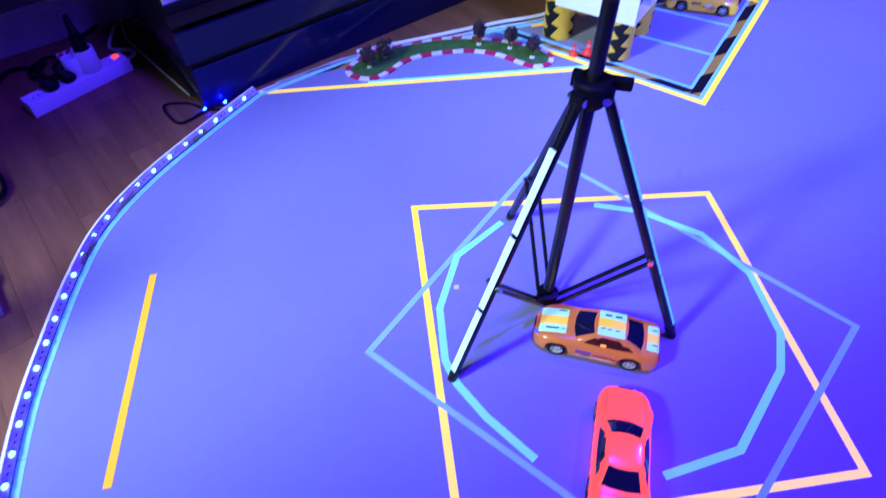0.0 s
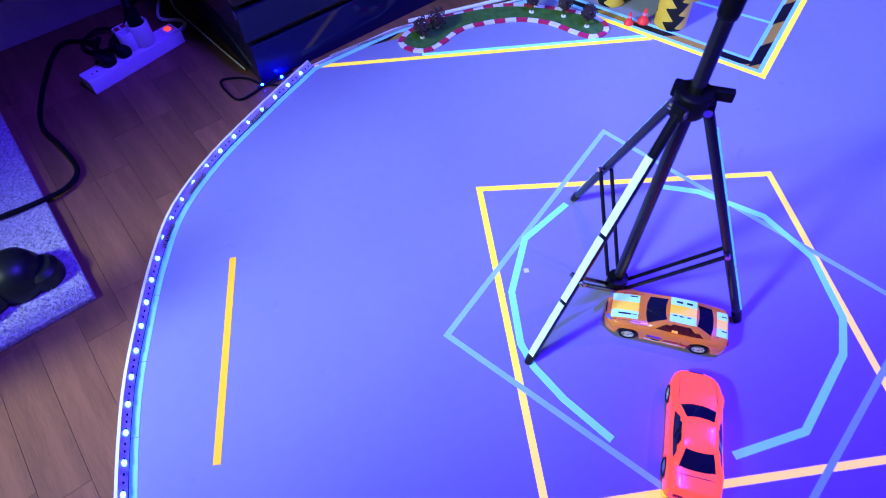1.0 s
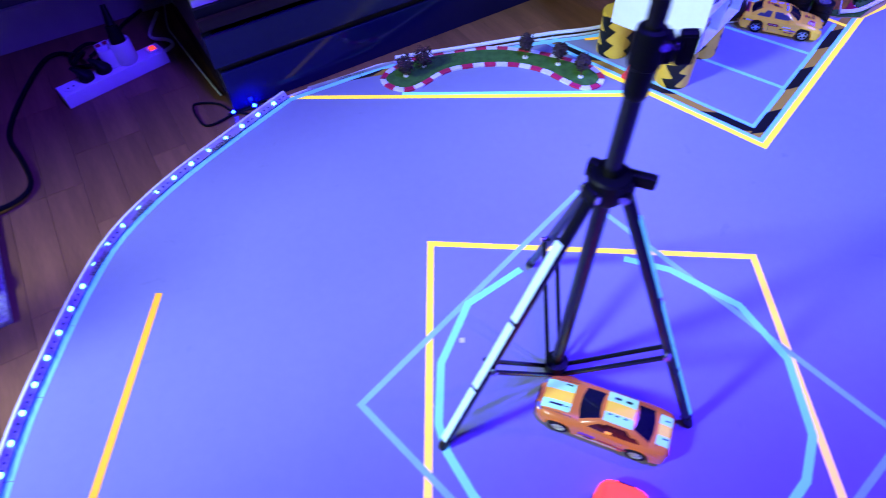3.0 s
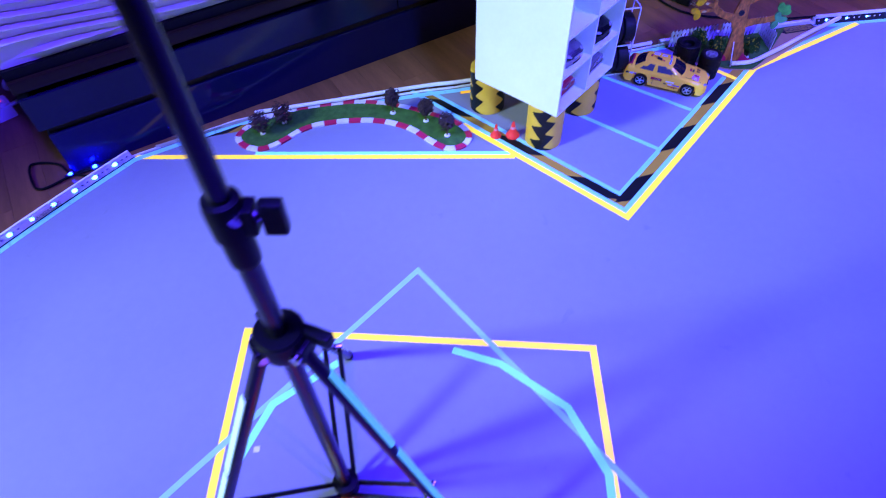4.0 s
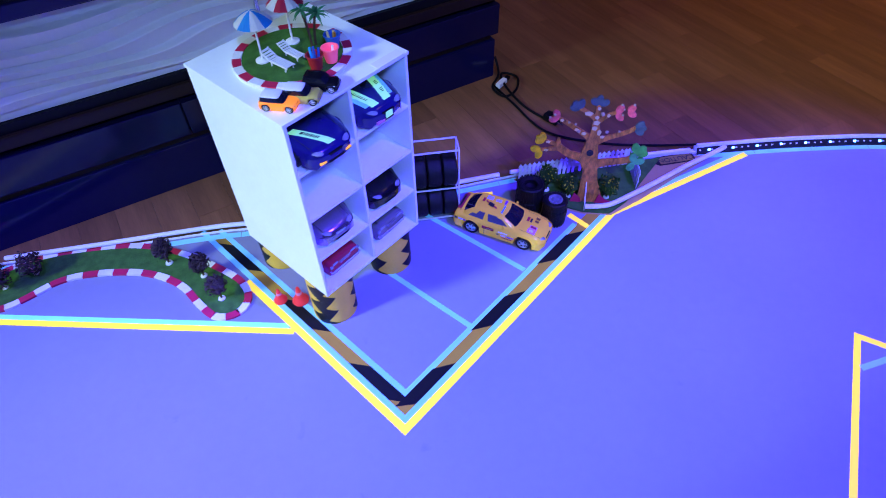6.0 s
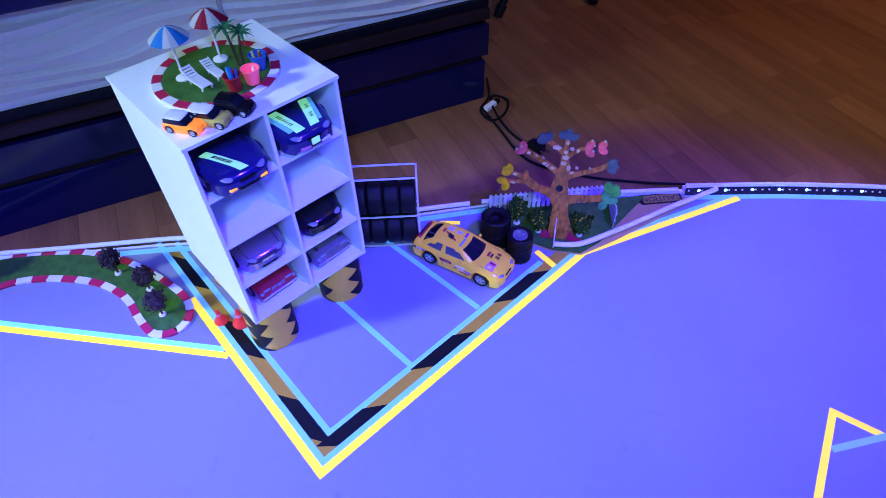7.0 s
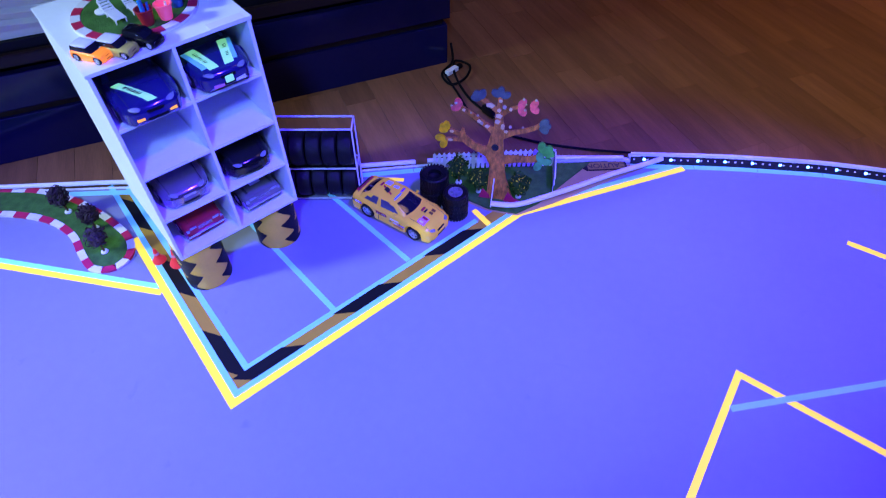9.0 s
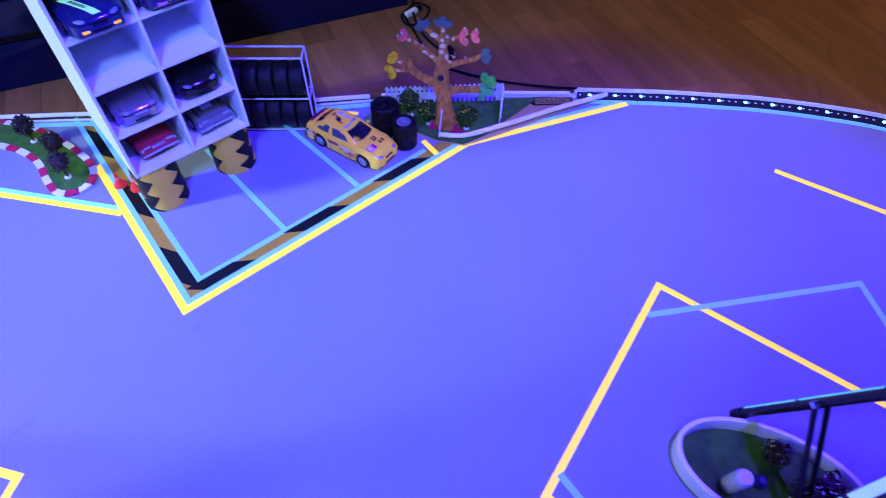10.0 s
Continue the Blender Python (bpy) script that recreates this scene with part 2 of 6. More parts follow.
# ---- the room ----
FLOOR_Z = -0.003
bm = bmesh.new()
box(bm, -3.6, -2.4, FLOOR_Z - 0.05, 3.6, 1.03, FLOOR_Z - 0.0012)
bmesh.ops.transform(bm, matrix=pose(0, 0, 0, 0, 0, ROOM), verts=bm.verts)
floor = setting("floor", bm, WOOD_GAP, "brown wooden board floor with dark joints", "floor")
WALL_D = 1.03
for name, x0, y0, x1, y1 in (("wall_north", -3.7, WALL_D, 3.7, WALL_D + 0.1), ("wall_south", -3.7, -2.5, 3.7, -2.4), ("wall_west", -3.7, -2.4, -3.6, WALL_D), ("wall_east", 3.6, -2.4, 3.7, WALL_D)):
    setting(name, boxed(x0, y0, FLOOR_Z, x1, y1, 2.4, m=pose(0, 0, 0, 0, 0, ROOM)), WALL_PAPER, "plain papered room wall in shade", "wall")
setting("ceiling", boxed(-3.7, -2.5, 2.4, 3.7, WALL_D + 0.1, 2.46, m=pose(0, 0, 0, 0, 0, ROOM)), CEILING_WHITE, "plain white ceiling", "ceiling")
setting("baseboard", boxed(-3.6, WALL_D - 0.014, FLOOR_Z, -0.12, WALL_D, 0.09, m=pose(0, 0, 0, 0, 0, ROOM), bevel=0.003), SKIRTING, "white painted skirting board at the wall's foot", "baseboard")

# ---- the track ----
EDGE_LEFT = [(-0.4056, -0.7625), (-0.4594, -0.6359), (-0.4982, -0.5053), (-0.5279, -0.3649), (-0.5389, -0.2508), (-0.5438, -0.1289), (-0.5348, -0.0167), (-0.4898, 0.1053), (-0.4116, 0.2421), (-0.3315, 0.3682)]
EDGE_BACK = [(-0.3315, 0.3682), (-0.1848, 0.4653), (-0.1346, 0.4918), (0.0256, 0.5381), (0.2060, 0.5933), (0.3091, 0.6200), (0.4665, 0.6810), (0.6159, 0.7400), (0.7392, 0.7882)]
EDGE_GARDEN = [(0.7392, 0.7882), (0.9175, 0.8434), (1.0927, 0.8830)]
EDGE_RIGHT = [(1.0927, 0.8830), (1.2458, 0.9137), (1.3679, 0.9317), (1.4479, 0.9407), (1.5598, 0.9440), (1.6656, 0.9365), (1.8072, 0.8980), (1.9563, 0.8155), (2.0848, 0.6696), (2.1528, 0.4455)]
EDGE_REST = [(2.1528, 0.4455), (2.1397, 0.1041), (2.0163, -0.2865), (1.7438, -0.5995), (1.3421, -0.8251), (0.8915, -0.9436), (0.3917, -0.9745), (-0.0078, -0.9563), (-0.2570, -0.8986), (-0.4056, -0.7625)]
EDGE_LEFT, EDGE_BACK, EDGE_GARDEN, EDGE_RIGHT, EDGE_REST = (smooth_line(line, 4) for line in (EDGE_LEFT, EDGE_BACK, EDGE_GARDEN, EDGE_RIGHT, EDGE_REST))
OUTLINE = EDGE_LEFT[:-1] + EDGE_BACK[:-1] + EDGE_GARDEN[:-1] + EDGE_RIGHT[:-1] + EDGE_REST[:-1]
setting("track_mat", prism(bmesh.new(), [tuple(p) for p in offset(OUTLINE, 0.004, True)], FLOOR_Z - 0.001, 0.0), MAT_GREY, "smooth grey vinyl race mat lit blue", "mat")

tape_count = 0


def tape(pts, mat, width=0.0105, label="", closed=False, name="tape_line"):
    global tape_count
    tape_count += 1
    z = 0.0003 + 0.00003 * (tape_count % 10)
    ob = part(name, band(bmesh.new(), pts, -width / 2, width / 2, -0.0005, z, closed), mat)
    return tagged(ob, label, "tape", "", "structure")


Y = "bright fluorescent yellow tape line stuck on the mat"
C = "pale turquoise tape line stuck on the mat"
tape([(0.0008, -0.0004), (0.5203, 0.0013), (0.5508, -0.4970), (0.0479, -0.5455)], YELLOW_TAPE, label="bright yellow tape rectangle stuck on the mat", closed=True)
tape([(0.2488, 0.1292), (-0.0687, -0.2893), (0.3130, -0.6197), (0.6426, -0.2870)], CYAN_DIM, 0.009, "faded turquoise tape square stuck on the mat", True)
tape([(0.1503, -0.0448), (0.0697, -0.1152), (0.0368, -0.2187), (0.0410, -0.3094), (0.0557, -0.3474), (0.0922, -0.3990), (0.1486, -0.4593)], CYAN_TAPE, 0.011, C)
tape([(0.3154, -0.0140), (0.3852, -0.0323), (0.4785, -0.0934), (0.5267, -0.1811), (0.5297, -0.2922), (0.5052, -0.3518), (0.4093, -0.4604), (0.3041, -0.4881)], CYAN_TAPE, 0.011, C)
tape([(-0.4229, -0.1246), (-0.3880, -0.4679)], ORANGE_TAPE, 0.0105, "short orange tape dash stuck on the mat")
tape([(-0.3285, 0.3712), (0.4051, 0.4077)], YELLOW_TAPE, label=Y)
tape([(-0.0956, 0.3924), (0.3952, 0.4174)], CYAN_TAPE, 0.009, C)
PIT = [(0.3010, 0.4973), (0.5986, 0.2639), (0.9153, 0.7078), (1.1887, 0.8930)]
tape(PIT, YELLOW_TAPE, 0.0115, Y)
PIT_LINE = [(0.1800, 0.5921), (0.5986, 0.2639), (0.9153, 0.7078), (1.1720, 0.8817)]
tape([tuple(p) for p in offset(PIT_LINE, 0.0102)], CYAN_WALL, 0.009, C)
tape([(0.2161, 0.6070), (0.5921, 0.3185), (0.8461, 0.6744)], CYAN_WALL, 0.009, C)
tape([(0.6752, 0.4417), (0.4656, 0.5815)], CYAN_WALL, 0.009, C)
tape([(0.7581, 0.5610), (0.5754, 0.6774)], CYAN_WALL, 0.009, C)
tape([(0.8850, 0.6555), (0.8363, 0.6968)], YELLOW_TAPE, 0.010, Y)
tape([(1.4484, 0.7700), (1.7850, 0.6531)], YELLOW_TAPE, 0.010, "short yellow tape dash stuck on the mat")
tape([(1.2599, 0.4738), (1.1389, 0.1321), (1.5592, -0.0148), (1.7018, 0.2880)], YELLOW_TAPE, 0.0095, "bright yellow tape rectangle stuck on the mat", True)
tape([(1.2464, 0.4172), (1.5513, 0.5499), (1.7006, 0.1514), (1.3594, -0.0155), (1.1512, 0.1623)], CYAN_DIM, 0.009, "faded turquoise tape outline stuck on the mat")

ob = part("paper_scrap", prism(bmesh.new(), [(0.061, -0.184), (0.069, -0.183), (0.068, -0.175), (0.060, -0.176)], 0.0002, 0.0005), WHITE_PLASTIC)
tagged(ob, "tiny pale square of paper lying on the mat", "paper")
# barrier
for name, pts in (("barrier_left", EDGE_LEFT), ("barrier_back", EDGE_BACK), ("barrier_garden", EDGE_GARDEN), ("barrier_right", EDGE_RIGHT), ("barrier_rest", EDGE_REST)):
    setting(name, band(bmesh.new(), pts, 0.004 if name in ("barrier_back", "barrier_garden") else 0.0078, 0.0065 if name == "barrier_back" else 0.0125, FLOOR_Z, {"barrier_left": 0.0145, "barrier_rest": 0.0145, "barrier_right": 0.0185, "barrier_back": 0.003, "barrier_garden": 0.005}[name]), WHITE_FOAM, "low white foam kerb wall round the track", "barrier")

# ---- garage cabinet ----
CAB = pose(0.4725, 0.410, 0.0935, 0, 0, 54.0)
CW, CD, CH, CT = 0.190, 0.184, 0.302, 0.0045
ROWS_Z = [0.0045, 0.0775, 0.152, 0.2265]


def garage_cabinet():
    cab = thing("garage_cabinet", CAB, "white foam board garage with eight car bays on striped cans", "cabinet")
    b = 0.0006
    part("side_panel", boxed(0, 0, 0, CT, CD, CH - CT, bevel=b), WHITE_BOARD, cab)
    part("side_panel", boxed(CW - CT, 0, 0, CW, CD, CH - CT, bevel=b), WHITE_BOARD, cab)
    part("back_panel", boxed(CT + 0.0002, CD - CT, 0.001, CW - CT - 0.0002, CD - 0.0005, CH - CT), WHITE_BOARD, cab)
    part("top_panel", boxed(-0.0015, -0.0015, CH - CT + 0.0001, CW + 0.0015, CD + 0.001, CH, bevel=b), WHITE_BOARD, cab)
    part("bottom_panel", boxed(CT + 0.0002, 0.0004, 0, CW - CT - 0.0002, CD - CT - 0.0002, CT, bevel=b), WHITE_BOARD, cab)
    for z in ROWS_Z[1:]:
        for x0, x1 in ((CT, CW / 2 - CT / 2), (CW / 2 + CT / 2, CW - CT)):
            part("shelf", boxed(x0 + 0.0002, 0.0006, z - CT, x1 - 0.0002, CD - CT - 0.0002, z, bevel=b), WHITE_BOARD, cab)
    part("divider", boxed(CW / 2 - CT / 2, 0.0003, CT, CW / 2 + CT / 2, CD - CT - 0.0002, CH - CT - 0.0002, bevel=b), WHITE_BOARD, cab)
    # a worn strip of clear tape at the top corner
    bm = bmesh.new()
    box(bm, CW - 0.05, -0.002, CH + 0.0002, CW - 0.006, 0.012, CH + 0.0009)
    part("tape_strip", bm, WHITE_PLASTIC, cab, "loose clear tape strip")
    return cab


garage_cabinet()


def jagged(bm, r, h, centre, width, rows=45):
    """A black print on a can: its two edges run up in long sideways teeth."""
    def tooth(q):
        q %= 1.0
        return q / 0.78 if q < 0.78 else (1 - q) / 0.22

    grid = []
    for i in range(rows + 1):
        z = 0.0006 + (h - 0.0012) * i / rows
        q = z / h * 2.9
        a0 = centre - width * (0.15 + 0.85 * tooth(q + 0.2))
        a1 = centre + width * (0.10 + 0.70 * tooth(q * 1.0 + 0.75))
        grid.append([bm.verts.new((r * math.cos(a0 + (a1 - a0) * j / 12), r * math.sin(a0 + (a1 - a0) * j / 12), z)) for j in range(13)])
    for p, q in zip(grid, grid[1:]):
        for j in range(12):
            bm.faces.new((p[j], p[j + 1], q[j + 1], q[j]))
    return bm


def striped_can(x, y, turn, first=[]):
    if first:
        return copy_thing(first[0], pose(x, y, 0, 0, 0, turn))
    can = thing("striped_can", pose(x, y, 0, 0, 0, turn), "yellow and black jagged striped can under the white garage", "can", "cans under the garage")
    first.append(can)
    r, h = 0.0345, 0.0925
    part("can_body", lathe(bmesh.new(), [(0, 0), (r - 0.001, 0), (r, 0.001), (r, h - 0.001), (r - 0.001, h), (0, h)], 48), PILLAR_YELLOW, can, "yellow printed wrap", smooth=True)
    for k in range(3):
        part("black_bolt", jagged(bmesh.new(), r + 0.0003, h, 0.4 + k * 2 * math.pi / 3, 0.78), HAZ_BLACK, can, "black jagged print")
    return can


for x, y, a in ((0.459, 0.461, 0), (0.5315, 0.566, 95), (0.3475, 0.562, 200), (0.4275, 0.672, 310)):
    striped_can(x, y, a)


# ---- cars ----
def profile(points, s):
    for (a, va), (b, vb) in zip(points, points[1:]):
        if s <= b:
            t = (s - a) / (b - a) if b > a else 0
            t = max(0.0, min(1.0, t))
            return va + (vb - va) * t
    return points[-1][1]


SEDAN = dict(
    top=[(-0.5, 0.42), (-0.488, 0.60), (-0.465, 0.70), (-0.30, 0.735), (-0.22, 0.74), (0.14, 0.72), (0.30, 0.665), (0.42, 0.59), (0.465, 0.52), (0.488, 0.44), (0.5, 0.34)],
    half=[(-0.5, 0.31), (-0.495, 0.375), (-0.48, 0.425), (-0.45, 0.462), (-0.40, 0.482), (-0.32, 0.497), (-0.1, 0.485), (0.15, 0.485), (0.30, 0.497), (0.36, 0.482), (0.405, 0.455), (0.44, 0.418), (0.468, 0.365), (0.487, 0.29), (0.497, 0.20), (0.5, 0.12)],
    cabin=(-0.385, -0.20, 0.005, 0.20), wheels=(-0.285, 0.29))
COUPE = dict(SEDAN, cabin=(-0.345, -0.165, 0.04, 0.205), roof=0.300, one_glass=True)
DRIFT = dict(SEDAN, one_glass=True)
TALL = dict(SEDAN, cabin=(-0.42, -0.27, 0.03, 0.215), roof=0.335,
            half=[(-0.5, 0.40), (-0.49, 0.44), (-0.46, 0.475), (-0.3, 0.492), (0.3, 0.492), (0.40, 0.475), (0.455, 0.44), (0.485, 0.38), (0.5, 0.29)])
BOXY = dict(
    top=[(-0.5, 0.50), (-0.495, 0.68), (-0.48, 0.71), (-0.2, 0.72), (0.2, 0.71), (0.46, 0.68), (0.49, 0.65), (0.5, 0.5)],
    half=[(-0.5, 0.455), (-0.485, 0.48), (-0.34, 0.492), (0.34, 0.492), (0.485, 0.475), (0.5, 0.45)],
    cabin=(-0.36, -0.27, 0.03, 0.16), wheels=(-0.29, 0.31))
MINI = dict(
    top=[(-0.5, 0.45), (-0.485, 0.60), (-0.3, 0.66), (0.15, 0.64), (0.36, 0.60), (0.46, 0.54), (0.5, 0.38)],
    half=[(-0.5, 0.42), (-0.46, 0.48), (0.0, 0.49), (0.36, 0.49), (0.47, 0.44), (0.5, 0.38)],
    cabin=(-0.485, -0.43, 0.06, 0.25), wheels=(-0.31, 0.33))

RIM_GREY = material("grey_rim", (0.30, 0.30, 0.32), 0.35, metal=0.4, vary=0.3, scale=150)
RIM_SILVER = material("silver_rim", (0.75, 0.75, 0.75), 0.25, metal=0.3, vary=0.08)
LAMP_CLEAR = material("clear_lamp_lens", (0.42, 0.43, 0.48), 0.1, metal=0.5, vary=0.3, scale=300, coat=0.5)
LAMP_RED = material("red_lamp_lens", (0.5, 0.02, 0.02), 0.15, coat=0.5)
LAMP_AMBER = material("amber_lamp_lens", (0.9, 0.35, 0.03), 0.2, glow=0.9, glow_colour=(1.0, 0.42, 0.06))
INK = material("dark_print", (0.02, 0.02, 0.025), 0.5)
INK_RED = material("red_print", (0.45, 0.02, 0.05), 0.5)
INK_VIOLET = material("violet_print", (0.25, 0.05, 0.4), 0.5)
INK_PALE = material("pale_violet_print", (0.55, 0.5, 0.75), 0.5)
INK_PINK = material("pink_print", (0.75, 0.25, 0.4), 0.5)
INK_BROWN = material("brown_print", (0.2, 0.08, 0.02), 0.5)
INK_SKY = material("sky_blue_print", (0.1, 0.3, 0.8), 0.5)
INK_WHITE = material("white_print", (0.8, 0.8, 0.8), 0.5)
STRIPE_GREEN = material("fluorescent_mint_stripe", (0.45, 0.9, 0.32), 0.4, glow=0.48, glow_colour=(0.3, 1.0, 0.45))
STRIPE_YELLOW = material("fluorescent_yellow_stripe", (0.9, 0.7, 0.03), 0.4, glow=0.5, glow_colour=(1.0, 0.62, 0.02))


def wheel(parent, x, y, r, w, rim_mat):
    """A tyre with a spoked rim; the outer face looks along y."""
    side = 1 if y > 0 else -1
    m = pose(x, y, r, -90 * side, 0, 0)
    bm = lathe(bmesh.new(), [(r * 0.70, -w / 2), (r * 0.93, -w / 2), (r, -w * 0.36), (r, w * 0.36), (r * 0.93, w / 2), (r * 0.70, w / 2), (r * 0.66, w * 0.3), (r * 0.66, -w * 0.3), (r * 0.70, -w / 2)], 24, m)
    tyre = part("tyre", bm, TYRE, parent, smooth=True)
    part("wheel_disc", lathe(bmesh.new(), [(r * 0.64, w * 0.10), (r * 0.60, w * 0.16), (0, w * 0.16)], 20, m), BLACK_PLASTIC, tyre, smooth=True)
    bm = lathe(bmesh.new(), [(r * 0.70, w * 0.42), (r * 0.62, w * 0.46), (r * 0.58, w * 0.2)], 20, m)
    for k in range(5):
        a = 2 * math.pi * k / 5
        made = box(bm, r * 0.12, -r * 0.075, w * 0.2, r * 0.63, r * 0.075, w * 0.40)
        bmesh.ops.transform(bm, matrix=m @ Matrix.Rotation(a, 4, "Z"), verts=made)
    lathe(bm, [(0.17 * r, w * 0.16), (0.17 * r, w * 0.44), (0, w * 0.46)], 10, m)
    part("rim", bm, rim_mat, tyre, "spoked silver rim")
    return tyre


def car(name, m, label, paint, shape=SEDAN, length=0.18, width=0.075, height=0.052, group="", roof=None, rim=None, lamps=None, spoiler=False, stripes=(), prints=(), wing_mirrors=False, front=None, bumper=None, side_glass=None):
    top = thing(name, m, label, "car" if "toy" not in name else "toy car", group)
    L, W, H = length, width, height
    rw, tw = H * 0.255, W * 0.15
    xa, xb = shape["wheels"][0] * L, shape["wheels"][1] * L
    ra, sill, mid = rw * 1.2, 0.12 * H, 0.42 * H
    stations = sorted({round(-0.5 + i / 64, 4) for i in range(65)} | {round((c + ra * q) / L, 4) for c in (xa, xb) for q in (-1, -0.98, -0.9, 0.9, 0.98, 1)})
    stations = [s for s in stations if -0.5 <= s <= 0.5]
    bm, rings = bmesh.new(), []
    for s in stations:
        zt, w = profile(shape["top"], s) * H, profile(shape["half"], s) * W
        low = sill + (0.08 * H if abs(s) > 0.47 else 0)
        arch = low
        for c in (xa, xb):
            d = abs(s * L - c)
            if d < ra:
                arch = max(arch, rw + math.sqrt(ra * ra - d * d))
        arch = min(arch, zt - 0.05 * H)
        half = [(0.0, zt + 0.022 * H), (0.55 * w, zt + 0.014 * H), (0.80 * w, zt - 0.014 * H), (0.92 * w, zt - 0.06 * H), (0.975 * w, zt - 0.15 * H), (w, max(mid, arch + 0.01 * H)), (0.985 * w, arch), (0.66 * w, arch), (0.62 * w, low), (0.0, low)]
        pts = [(y, z) for y, z in half] + [(-y, z) for y, z in reversed(half[1:-1])]
        rings.append([bm.verts.new((s * L, y, z)) for y, z in pts])
    n = len(rings[0])
    for a, b in zip(rings, rings[1:]):
        for k in range(n):
            bm.faces.new((a[k], a[(k + 1) % n], b[(k + 1) % n], b[k]))
    bm.faces.new(rings[0])
    bm.faces.new(list(reversed(rings[-1])))
    body = part("body", bm, paint, top, smooth=True, sharp=40)
    # cabin: rounded rings from the waist up to the roof, sorted into roof, pillars and panes
    c0, c1, c2, c3 = (v * L for v in shape["cabin"])
    zb, zr = 0.68 * H, 0.985 * H
    wb, wr = 0.445 * W, shape.get("roof", 0.315) * W
    if shape is MINI:
        wr, zb = 0.40 * W, 0.58 * H
    if shape is BOXY:
        wr = 0.36 * W
    N, levels = 10, (0.0, 0.13, 0.3, 0.5, 0.7, 0.87, 0.95, 1.0)

    def cabin_ring(f):
        """Front edge, one side, rear edge, other side, N points each."""
        e = f ** 1.25
        xf, xr = c3 + (c2 - c3) * e, c0 + (c1 - c0) * e
        w = wb + (wr - wb) * e
        if f > 0.9:
            xf, xr, w = xf - (f - 0.9) * 0.2 * L * 0.5, xr + (f - 0.9) * 0.2 * L * 0.5, w * (1 - (f - 0.9) * 0.9)
        z = zb + (zr - zb) * (f if f < 0.9 else 0.9 + (f - 0.9) * 0.75)
        bow = (0.045 - 0.024 * f) * L
        pts = [(xf - bow * abs(-1 + 2 * i / N) ** 2.2, w * 0.93 * (-1 + 2 * i / N)) for i in range(N)]
        a, b = xf - bow, xr + bow * 0.8
        pts += [(a + (b - a) * i / N, w * (0.93 + 0.07 * math.sin(math.pi * min(1.0, (i + 0.01) / N)) ** 0.6)) for i in range(N)]
        pts += [(xr + bow * 0.8 * abs(1 - 2 * i / N) ** 2.2, w * 0.93 * (1 - 2 * i / N)) for i in range(N)]
        pts += [(b + (a - b) * i / N, -w * (0.93 + 0.07 * math.sin(math.pi * min(1.0, (i + 0.01) / N)) ** 0.6)) for i in range(N)]
        return [Vector((x, y, z)) for x, y in pts]

    rings = [cabin_ring(f) for f in levels]
    mid = Vector(((c1 + c2) / 2, 0, zb))
    shells = {}

    def shell(nm, quad):
        shells.setdefault(nm, []).append(quad)

    n = 4 * N
    for j in range(len(levels) - 1):
        for i in range(n):
            quad = [rings[j][i], rings[j][(i + 1) % n], rings[j + 1][(i + 1) % n], rings[j + 1][i]]
            side, k = divmod(i, N)
            nm = "cabin"
            if 1 <= j <= 4:
                if side == 0 and 1 <= k <= N - 2:
                    nm = "windscreen"
                elif side == 2 and 1 <= k <= N - 2:
                    nm = "rear_window"
                elif side in (1, 3):
                    q = k if side == 1 else N - 1 - k
                    if shape.get("one_glass"):
                        if 1 <= q <= 8 and not (q == 1 and j > 3) and not (q == 8 and j > 2):
                            nm = "side_window_%d" % side
                    elif 1 <= q <= 4 and not (q == 1 and j > 3):
                        nm = "side_window_%d_front" % side
                    elif 6 <= q <= 8 and not (q == 8 and j > 2):
                        nm = "side_window_%d_rear" % side
            if nm == "cabin" and shape is MINI and j <= 4:
                nm = "pillar" if j else "waist"
            shell(nm, quad)
    cap = rings[-1]
    centre = sum(cap, Vector()) / n
    inner = [centre.lerp(v, 0.55) + Vector((0, 0, 0.012 * H)) for v in cap]
    for i in range(n):
        shell("cabin", [cap[i], cap[(i + 1) % n], inner[(i + 1) % n], inner[i]])
        shell("cabin", [inner[i], inner[(i + 1) % n], centre + Vector((0, 0, 0.018 * H))])
    for nm, quads in shells.items():
        g, seen = bmesh.new(), {}
        for q in quads:
            vs = []
            for v in q:
                key_v = (round(v.x, 7), round(v.y, 7), round(v.z, 7))
                if key_v not in seen:
                    seen[key_v] = g.verts.new(v)
                vs.append(seen[key_v])
            g.faces.new(vs)
        if nm == "cabin":
            part("cabin", g, roof or paint, body, "", smooth=True, sharp=50)
        elif nm in ("pillar", "waist"):
            part(nm, g, GLASS_DARK if nm == "pillar" else paint, body, "", smooth=True, sharp=50)
        else:
            bmesh.ops.recalc_face_normals(g, faces=g.faces)
            if g.faces[:][0].normal.dot(g.faces[:][0].calc_center_median() - mid) < 0:
                bmesh.ops.reverse_faces(g, faces=g.faces)
            part("side_window" if "side" in nm else nm, g, side_glass if side_glass and "side" in nm else GLASS_DARK, body, "dark tinted window", smooth=True, sharp=60)
    # wheels
    for x in (xa, xb):
        for sy in (1, -1):
            wheel(top, x, sy * (0.5 * W - tw * 0.5 - 0.0002), rw, tw, rim or RIM_SILVER)
